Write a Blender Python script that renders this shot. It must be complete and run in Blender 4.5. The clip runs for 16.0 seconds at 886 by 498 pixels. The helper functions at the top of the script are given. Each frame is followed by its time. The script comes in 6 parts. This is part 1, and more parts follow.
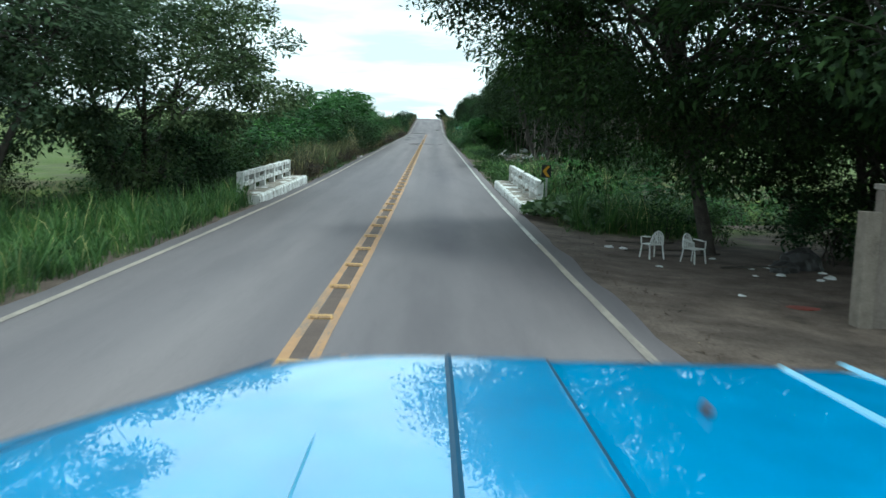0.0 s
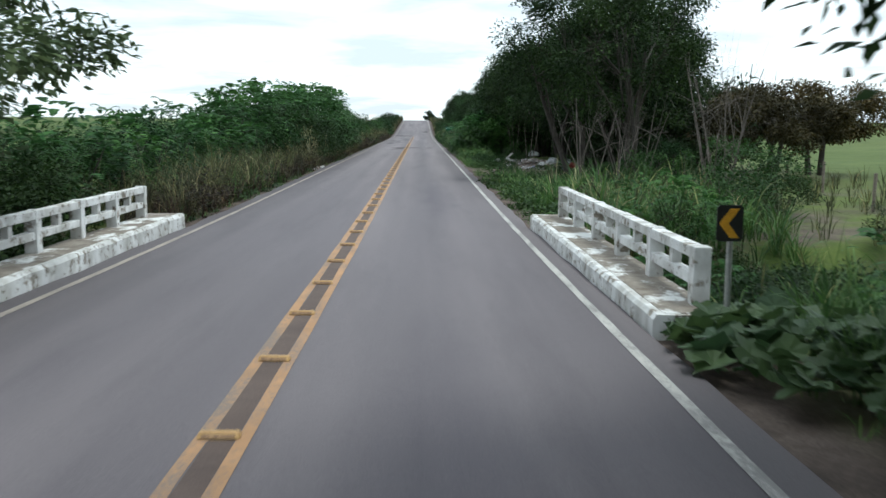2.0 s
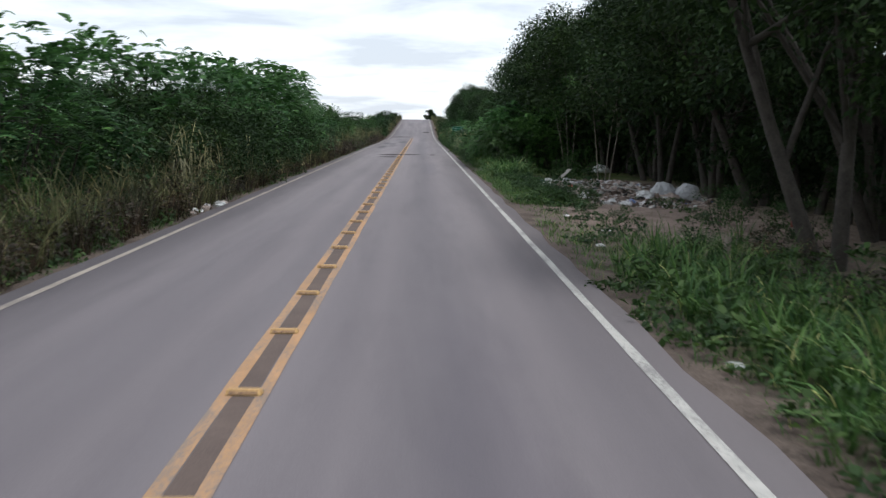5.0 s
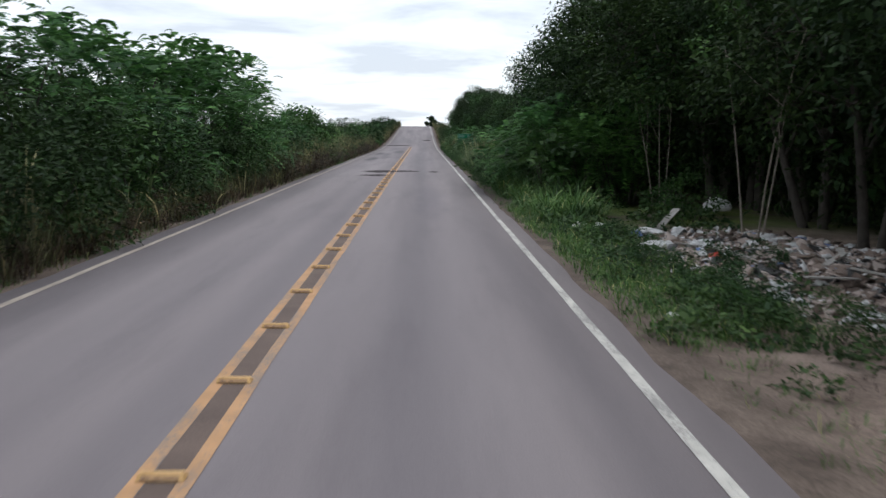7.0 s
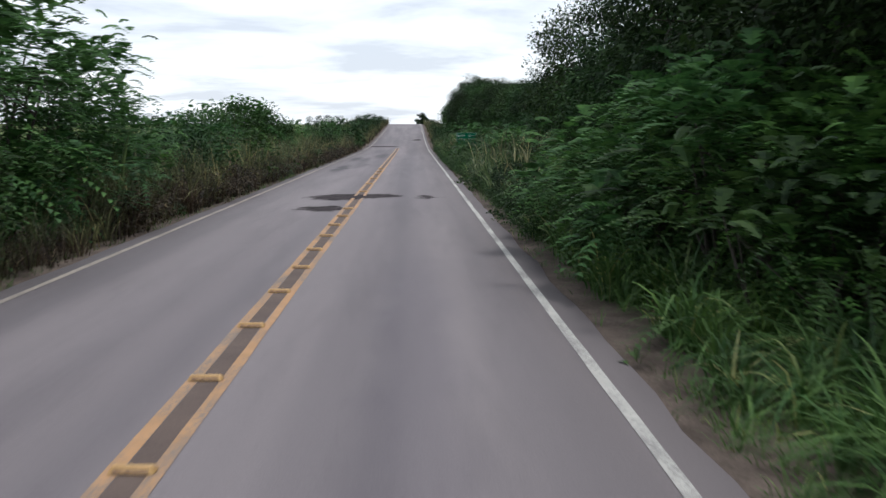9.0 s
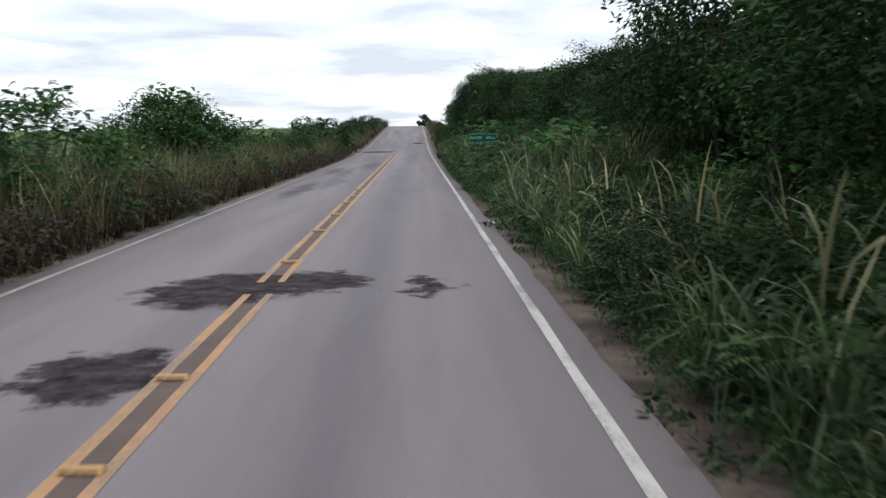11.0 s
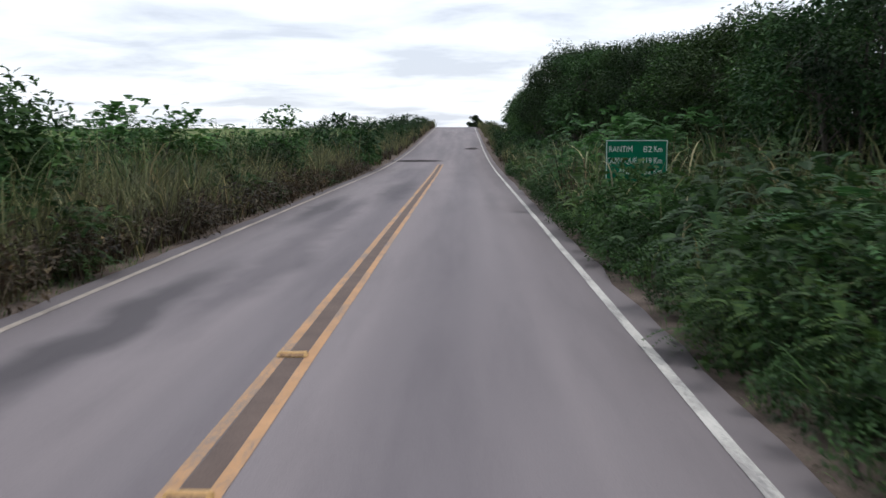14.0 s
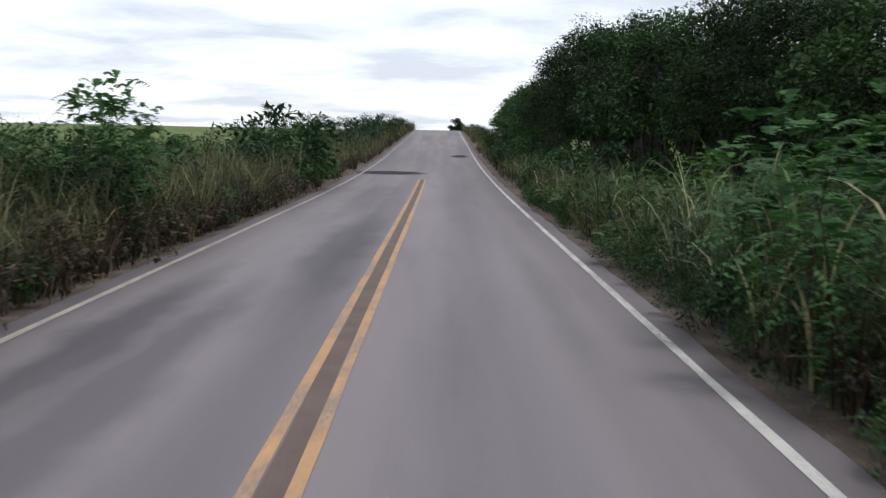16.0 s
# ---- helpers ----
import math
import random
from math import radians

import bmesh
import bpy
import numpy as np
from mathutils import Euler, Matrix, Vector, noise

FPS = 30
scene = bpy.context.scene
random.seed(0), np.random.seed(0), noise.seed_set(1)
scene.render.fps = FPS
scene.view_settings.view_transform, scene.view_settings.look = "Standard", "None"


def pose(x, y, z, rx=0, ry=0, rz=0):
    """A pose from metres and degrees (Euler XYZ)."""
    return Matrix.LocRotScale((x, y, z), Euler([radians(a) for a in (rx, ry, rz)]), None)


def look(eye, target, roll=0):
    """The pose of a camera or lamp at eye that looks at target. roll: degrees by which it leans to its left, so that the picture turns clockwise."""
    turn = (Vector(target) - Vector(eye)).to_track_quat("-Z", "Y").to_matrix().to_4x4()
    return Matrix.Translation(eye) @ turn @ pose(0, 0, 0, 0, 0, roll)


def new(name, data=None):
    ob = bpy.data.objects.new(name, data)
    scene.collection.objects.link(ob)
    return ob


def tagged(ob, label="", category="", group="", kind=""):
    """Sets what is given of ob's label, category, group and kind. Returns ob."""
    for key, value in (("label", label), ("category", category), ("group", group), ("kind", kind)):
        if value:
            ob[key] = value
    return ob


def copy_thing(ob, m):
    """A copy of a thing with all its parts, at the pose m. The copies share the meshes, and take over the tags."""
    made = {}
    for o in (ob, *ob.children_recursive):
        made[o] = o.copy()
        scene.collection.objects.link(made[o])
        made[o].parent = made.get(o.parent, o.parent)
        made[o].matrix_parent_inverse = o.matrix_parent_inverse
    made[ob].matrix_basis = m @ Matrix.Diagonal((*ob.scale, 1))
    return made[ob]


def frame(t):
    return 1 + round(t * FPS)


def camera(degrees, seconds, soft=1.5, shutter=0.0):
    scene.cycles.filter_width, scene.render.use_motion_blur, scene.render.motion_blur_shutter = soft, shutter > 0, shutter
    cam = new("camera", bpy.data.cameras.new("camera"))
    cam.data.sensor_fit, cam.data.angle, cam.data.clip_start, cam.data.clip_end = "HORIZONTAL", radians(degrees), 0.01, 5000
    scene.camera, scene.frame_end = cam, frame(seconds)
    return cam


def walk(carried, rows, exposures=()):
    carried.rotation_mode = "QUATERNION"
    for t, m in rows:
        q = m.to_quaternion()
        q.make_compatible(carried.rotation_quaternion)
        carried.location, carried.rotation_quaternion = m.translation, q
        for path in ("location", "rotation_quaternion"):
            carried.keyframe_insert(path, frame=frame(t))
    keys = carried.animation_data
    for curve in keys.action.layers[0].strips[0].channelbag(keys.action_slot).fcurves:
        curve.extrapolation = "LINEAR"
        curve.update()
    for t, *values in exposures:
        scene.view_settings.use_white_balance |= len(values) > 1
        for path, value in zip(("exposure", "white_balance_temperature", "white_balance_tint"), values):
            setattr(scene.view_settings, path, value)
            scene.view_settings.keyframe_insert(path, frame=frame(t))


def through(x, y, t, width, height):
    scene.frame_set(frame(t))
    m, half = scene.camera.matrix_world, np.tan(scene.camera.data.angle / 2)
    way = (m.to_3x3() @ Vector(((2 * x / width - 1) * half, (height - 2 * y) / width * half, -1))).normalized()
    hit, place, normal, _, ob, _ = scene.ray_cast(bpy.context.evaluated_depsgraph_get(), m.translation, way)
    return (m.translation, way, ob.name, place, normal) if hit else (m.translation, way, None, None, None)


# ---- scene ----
LENS = 50.0
cam = camera(LENS, 16.0, soft=1.5, shutter=0.25)
# seconds, eye, yaw, pitch, roll
ROWS = [
    (0.0, 1.228, -0.206, 2.615, -0.82, -7.60, 1.64),
    (0.5, 1.260, 4.266, 2.440, -0.94, -7.14, 0.46),
    (1.0, 1.284, 8.761, 2.358, -1.11, -7.66, 0.37),
    (1.5, 1.337, 13.367, 2.345, -1.32, -7.51, 0.18),
    (2.0, 1.357, 17.777, 2.275, -1.39, -7.44, 0.40),
    (2.5, 1.412, 22.195, 2.267, -1.14, -7.40, 0.07),
    (3.0, 1.427, 26.870, 2.237, -1.15, -7.37, 0.81),
    (3.5, 1.396, 31.171, 2.147, -1.13, -7.44, 0.98),
    (4.0, 1.363, 35.410, 2.169, -1.27, -7.47, 0.91),
    (6.5, 1.527, 56.706, 2.109, -1.29, -7.13, 0.38),
    (7.0, 1.563, 61.377, 2.109, -1.32, -7.00, 0.66),
    (7.5, 1.611, 66.366, 2.126, -1.43, -7.25, 0.48),
    (8.0, 1.668, 71.445, 2.128, -1.55, -6.95, 0.32),
    (8.5, 1.723, 76.535, 2.148, -1.76, -7.14, 0.31),
    (9.0, 1.791, 81.377, 2.166, -1.79, -7.13, 0.10),
    (11.5, 2.166, 103.871, 2.065, -1.47, -6.98, -0.81),
    (12.0, 2.191, 108.131, 2.099, -1.21, -7.15, -0.80),
    (12.5, 2.145, 112.381, 2.132, -0.35, -6.82, -1.16),
    (13.0, 2.065, 116.728, 2.066, 0.39, -7.02, -1.47),
    (13.5, 1.905, 121.129, 2.075, 0.92, -7.23, -1.00),
    (14.0, 1.630, 125.596, 2.111, 1.30, -6.85, -0.10),
    (14.5, 1.429, 130.090, 2.103, 1.36, -7.00, 0.31),
    (15.0, 1.248, 134.546, 2.079, 1.21, -6.68, 0.52),
    (15.5, 1.105, 139.046, 2.115, 0.56, -6.67, 1.18),
    (16.0, 1.006, 143.520, 2.117, -0.11, -6.61, 1.13),
]


def view(x, y, z, yaw, pitch, roll):
    """A pose from the eye and the turn: yaw to the left of +y, pitch up, roll to the left."""
    return pose(x, y, z, 90 + pitch, 0, yaw) @ pose(0, 0, 0, 0, 0, roll)


# seconds, stops, kelvin, tint: greener and cooler under the first trees
EXPOSURES = [(0.0, 0.36, 5600, -13), (0.8, 0.48, 5700, -11), (1.6, 0.40, 5850, -4), (2.3, 0.18, 5950, 2), (3.0, 0.10, 6050, 5), (7.0, 0.1, 6100, 8), (16.0, 0.05, 6150, 10)]
walk(cam, [(row[0], view(*row[1:])) for row in ROWS], EXPOSURES)

# ---- sky and sun ----
SUN_HEIGHT, SUN_TURN = radians(70), radians(80)
world = bpy.data.worlds.new("overcast_sky")
scene.world = world
world.use_nodes = True
wn, wl = world.node_tree.nodes, world.node_tree.links
wn.clear()


def wnode(kind, **values):
    n = wn.new(kind)
    for k, v in values.items():
        n.inputs[k].default_value = v
    return n


sky = wn.new("ShaderNodeTexSky")
sky.sky_type, sky.sun_disc, sky.sun_elevation, sky.sun_rotation = "NISHITA", False, SUN_HEIGHT, SUN_TURN
way = wn.new("ShaderNodeTexCoord")
split = wn.new("ShaderNodeSeparateXYZ")
wl.new(way.outputs["Generated"], split.inputs[0])
lift = wn.new("ShaderNodeMath")
lift.operation = "MAXIMUM"
lift.inputs[1].default_value = 0.0
wl.new(split.outputs["Z"], lift.inputs[0])
lift2 = wn.new("ShaderNodeMath")
lift2.operation = "ADD"
lift2.inputs[1].default_value = 0.09
wl.new(lift.outputs[0], lift2.inputs[0])
flat = []
for axis in "XY":
    d = wn.new("ShaderNodeMath")
    d.operation = "DIVIDE"
    wl.new(split.outputs[axis], d.inputs[0])
    wl.new(lift2.outputs[0], d.inputs[1])
    flat.append(d)
join = wn.new("ShaderNodeCombineXYZ")
wl.new(flat[0].outputs[0], join.inputs[0])
wl.new(flat[1].outputs[0], join.inputs[1])
puffs = wnode("ShaderNodeTexNoise", Scale=0.9, Detail=7.0, Roughness=0.55, Distortion=0.25)
wl.new(join.outputs[0], puffs.inputs["Vector"])
ramp = wn.new("ShaderNodeValToRGB")
ramp.color_ramp.elements[0].position, ramp.color_ramp.elements[0].color = 0.37, (0.66, 0.68, 0.73, 1)
ramp.color_ramp.elements[1].position, ramp.color_ramp.elements[1].color = 0.60, (1.0, 1.0, 1.0, 1)
mid = ramp.color_ramp.elements.new(0.49)
mid.color = (0.87, 0.885, 0.915, 1)
wl.new(puffs.outputs["Fac"], ramp.inputs[0])
cloud_light = wnode("ShaderNodeBackground", Strength=1.2)
wl.new(ramp.outputs["Color"], cloud_light.inputs["Color"])
blue_light = wnode("ShaderNodeBackground", Strength=0.12)
wl.new(sky.outputs["Color"], blue_light.inputs["Color"])
blend = wnode("ShaderNodeMixShader", Fac=0.86)
wl.new(blue_light.outputs[0], blend.inputs[1])
wl.new(cloud_light.outputs[0], blend.inputs[2])
out = wn.new("ShaderNodeOutputWorld")
wl.new(blend.outputs[0], out.inputs["Surface"])

sun = new("sun", bpy.data.lights.new("sun", "SUN"))
sun.data.energy, sun.data.angle, sun.data.color = 1.5, radians(16), (1.0, 0.96, 0.9)
sun_from = Vector((math.sin(SUN_TURN) * math.cos(SUN_HEIGHT), math.cos(SUN_TURN) * math.cos(SUN_HEIGHT), math.sin(SUN_HEIGHT)))
sun.matrix_world = look(sun_from * 200, (0, 0, 0))


# ---- materials ----
class Mat:
    """A small builder of node materials."""

    def __init__(self, name, rough=0.8, metal=0.0, coat=0.0, spec=0.5):
        self.m = bpy.data.materials.new(name)
        self.m.use_nodes = True
        self.n, self.l = self.m.node_tree.nodes, self.m.node_tree.links
        self.b = self.n["Principled BSDF"]
        self.b.inputs["Roughness"].default_value = rough
        self.b.inputs["Metallic"].default_value = metal
        self.b.inputs["Coat Weight"].default_value = coat
        self.b.inputs["Specular IOR Level"].default_value = spec
        self.co = self.n.new("ShaderNodeTexCoord")

    def noise(self, scale, detail=4.0, rough=0.55, stretch=None, object_space=True, shift=0.0):
        t = self.n.new("ShaderNodeTexNoise")
        t.inputs["Scale"].default_value, t.inputs["Detail"].default_value, t.inputs["Roughness"].default_value = scale, detail, rough
        src = self.co.outputs["Object"]
        if stretch or shift:
            mp = self.n.new("ShaderNodeMapping")
            mp.inputs["Scale"].default_value = stretch or (1, 1, 1)
            mp.inputs["Location"].default_value = (shift, shift, shift)
            self.l.new(src, mp.inputs["Vector"])
            src = mp.outputs["Vector"]
        self.l.new(src, t.inputs["Vector"])
        return t.outputs["Fac"]

    def ramp(self, fac, *stops):
        r = self.n.new("ShaderNodeValToRGB")
        e = r.color_ramp.elements
        while len(e) < len(stops):
            e.new(0.5)
        for k, (p, c) in enumerate(stops):
            e[k].position = p
            e[k].color = (*c, 1) if len(c) == 3 else c
        self.l.new(fac, r.inputs[0])
        return r.outputs["Color"]

    def mix(self, fac, a, b, how="MIX"):
        x = self.n.new("ShaderNodeMix")
        x.data_type, x.blend_type = "RGBA", how
        for key, v in ((0, fac), (6, a), (7, b)):
            if hasattr(v, "is_linked"):
                self.l.new(v, x.inputs[key])
            elif key == 0:
                x.inputs[0].default_value = v
            else:
                x.inputs[key].default_value = (*v, 1)
        return x.outputs[2]

    def colour(self, socket):
        self.l.new(socket, self.b.inputs["Base Color"])
        return self

    def plain(self, c):
        self.b.inputs["Base Color"].default_value = (*c, 1)
        return self

    def bump(self, fac, strength=0.3, distance=0.01):
        u = self.n.new("ShaderNodeBump")
        u.inputs["Strength"].default_value, u.inputs["Distance"].default_value = strength, distance
        self.l.new(fac, u.inputs["Height"])
        self.l.new(u.outputs["Normal"], self.b.inputs["Normal"])
        return self

    def rough(self, fac, low, high):
        r = self.n.new("ShaderNodeMapRange")
        r.inputs["To Min"].default_value, r.inputs["To Max"].default_value = low, high
        self.l.new(fac, r.inputs["Value"])
        self.l.new(r.outputs[0], self.b.inputs["Roughness"])
        return self


def mottled(name, dark, light, scale=6.0, rough=0.8, metal=0.0, coat=0.0, grain=60.0, bump=0.2, depth=0.01, spec=0.5):
    """A surface that varies at two scales."""
    m = Mat(name, rough, metal, coat, spec)
    a = m.ramp(m.noise(scale, 5), (0.3, dark), (0.7, light))
    fine = m.noise(grain, 3)
    m.colour(m.mix(0.35, a, m.ramp(fine, (0.3, tuple(v * 0.6 for v in dark)), (0.7, tuple(min(1, v * 1.15) for v in light)))))
    m.bump(fine, bump, depth)
    return m.m


def leafy(name, dark, light, tip=None, sheen=0.35, through=0.35, tip_part=0.12):
    """Leaves: each leaf its own green, every plant its own shift, some light passing through."""
    m = Mat(name, 0.62, spec=sheen)
    geo = m.n.new("ShaderNodeNewGeometry")
    info = m.n.new("ShaderNodeObjectInfo")
    stops = [(0.0, dark), (0.85, light)] + ([(1.0 - tip_part * 0.5, light), (1.0, tip)] if tip else [])
    c = m.ramp(geo.outputs["Random Per Island"], *stops)
    plant = m.ramp(info.outputs["Random"], (0.0, (0.72, 0.78, 0.85)), (1.0, (1.25, 1.15, 0.95)))
    c = m.mix(1.0, c, plant, "MULTIPLY")
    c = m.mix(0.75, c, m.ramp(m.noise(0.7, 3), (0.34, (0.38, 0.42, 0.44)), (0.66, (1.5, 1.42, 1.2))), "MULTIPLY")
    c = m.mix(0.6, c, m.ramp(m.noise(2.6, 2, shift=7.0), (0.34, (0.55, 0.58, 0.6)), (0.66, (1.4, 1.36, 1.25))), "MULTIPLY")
    m.colour(c)
    thin = m.n.new("ShaderNodeBsdfTranslucent")
    m.l.new(c, thin.inputs["Color"])
    x = m.n.new("ShaderNodeMixShader")
    x.inputs[0].default_value = through
    m.l.new(m.b.outputs[0], x.inputs[1])
    m.l.new(thin.outputs[0], x.inputs[2])
    m.l.new(x.outputs[0], m.n["Material Output"].inputs["Surface"])
    return m.m


def asphalt_material():
    m = Mat("worn_asphalt", 0.82, spec=0.35)
    base = m.ramp(m.noise(0.35, 5, 0.6, (1.6, 0.10, 1)), (0.3, (0.162, 0.142, 0.151)), (0.7, (0.206, 0.182, 0.190)))
    tracks = m.ramp(m.noise(1.0, 2, 0.4, (0.9, 0.012, 1), shift=3.1), (0.35, (0.78, 0.78, 0.80)), (0.62, (1.08, 1.07, 1.06)))
    c = m.mix(1.0, base, tracks, "MULTIPLY")
    smear = m.ramp(m.noise(0.9, 6, 0.65, (1.4, 0.16, 1), shift=9.0), (0.33, (0.66, 0.66, 0.68)), (0.5, (1, 1, 1)))
    c = m.mix(0.38, c, smear, "MULTIPLY")
    # long oily streaks in the lane towards the brow
    at = m.n.new("ShaderNodeVectorMath")
    at.operation = "MULTIPLY_ADD"
    wob = m.n.new("ShaderNodeTexNoise")
    wob.inputs["Scale"].default_value, wob.inputs["Detail"].default_value = 0.55, 5.0
    m.l.new(m.co.outputs["Object"], wob.inputs["Vector"])
    at.inputs[1].default_value = (0.9, 2.4, 0)
    m.l.new(wob.outputs["Color"], at.inputs[0])
    m.l.new(m.co.outputs["Object"], at.inputs[2])
    for sx, sy, rx, ry, deep in ((-2.3, 136.0, 0.5, 6.5, 0.42), (-1.5, 141.0, 0.6, 7.0, 0.62), (-2.45, 153.0, 0.5, 6.5, 0.48), (-1.7, 151.0, 0.5, 8.0, 0.6), (-0.9, 162.0, 0.8, 9.0, 0.6), (-1.6, 177.0, 0.9, 10.0, 0.75), (1.6, 22.0, 0.6, 8.0, 0.8), (1.9, 48.0, 0.6, 10.0, 0.82), (1.8, 92.0, 0.6, 9.0, 0.84)):
        d = m.n.new("ShaderNodeMapping")
        d.inputs["Location"].default_value = (-(sx + 0.45) / rx, -(sy + 1.2) / ry, 0)
        d.inputs["Scale"].default_value = (1 / rx, 1 / ry, 0)
        m.l.new(at.outputs[0], d.inputs["Vector"])
        size = m.n.new("ShaderNodeVectorMath")
        size.operation = "LENGTH"
        m.l.new(d.outputs[0], size.inputs[0])
        c = m.mix(1.0, c, m.ramp(size.outputs["Value"], (0.4, (deep, deep, deep * 1.04)), (1.0, (1, 1, 1))), "MULTIPLY")
    # broken, re-tarred spots
    fray = m.n.new("ShaderNodeTexNoise")
    fray.inputs["Scale"].default_value, fray.inputs["Detail"].default_value, fray.inputs["Roughness"].default_value = 1.5, 9.0, 0.72
    m.l.new(m.co.outputs["Object"], fray.inputs["Vector"])
    torn = m.n.new("ShaderNodeVectorMath")
    torn.operation = "MULTIPLY_ADD"
    torn.inputs[1].default_value = (2.4, 2.8, 0)
    m.l.new(fray.outputs["Color"], torn.inputs[0])
    m.l.new(m.co.outputs["Object"], torn.inputs[2])
    dull = (1, 1, 1)
    tar = m.ramp(m.noise(3.5, 7, 0.7, shift=6.0), (0.36, (0.010, 0.008, 0.010)), (0.70, (0.085, 0.070, 0.072)))
    for sx, sy, rx, ry in ((-0.75, 107.8, 0.8, 1.1), (-0.55, 112.3, 1.15, 1.7), (0.75, 112.9, 0.85, 1.0), (2.2, 112.4, 0.34, 0.9), (-2.0, 196.5, 2.3, 2.2), (2.35, 220.0, 0.75, 2.4)):
        d = m.n.new("ShaderNodeMapping")
        d.inputs["Location"].default_value = (-(sx + 1.2) / rx, -(sy + 1.4) / ry, 0)
        d.inputs["Scale"].default_value = (1 / rx, 1 / ry, 0)
        m.l.new(torn.outputs[0], d.inputs["Vector"])
        size = m.n.new("ShaderNodeVectorMath")
        size.operation = "LENGTH"
        m.l.new(d.outputs[0], size.inputs[0])
        spot = m.ramp(size.outputs["Value"], (0.74, (1, 1, 1)), (1.04, (0, 0, 0)))
        c = m.mix(spot, c, tar)
        dull = m.mix(spot, dull, (0.1, 0.1, 0.1))
    gloss = m.n.new("ShaderNodeMath")
    gloss.operation = "MULTIPLY"
    gloss.inputs[1].default_value = 0.35
    m.l.new(dull, gloss.inputs[0])
    m.l.new(gloss.outputs[0], m.b.inputs["Specular IOR Level"])
    grit = m.noise(95, 2)
    c = m.mix(0.5, c, m.ramp(grit, (0.3, (0.55, 0.55, 0.55)), (0.7, (1.35, 1.34, 1.32))), "MULTIPLY")
    m.colour(c)
    m.bump(grit, 0.35, 0.006)
    return m.m


def paint_material(name, paint, under, worn=0.45):
    """Road paint, worn through to the asphalt in flecks and longer scuffs."""
    m = Mat(name, 0.75, spec=0.3)
    fleck = m.noise(26, 5, 0.7)
    scuff = m.noise(1.2, 5, 0.6, (2.0, 0.6, 1))
    both = m.mix(0.5, m.ramp(fleck, (0, (0, 0, 0)), (1, (1, 1, 1))), m.ramp(scuff, (0, (0, 0, 0)), (1, (1, 1, 1))))
    mask = m.ramp(both, (worn - 0.07, (1, 1, 1)), (worn + 0.05, (0, 0, 0)))
    tone = m.ramp(m.noise(3.0, 4), (0.3, tuple(v * 0.78 for v in paint)), (0.7, paint))
    m.colour(m.mix(mask, tone, under))
    m.bump(fleck, 0.2, 0.003)
    return m.m


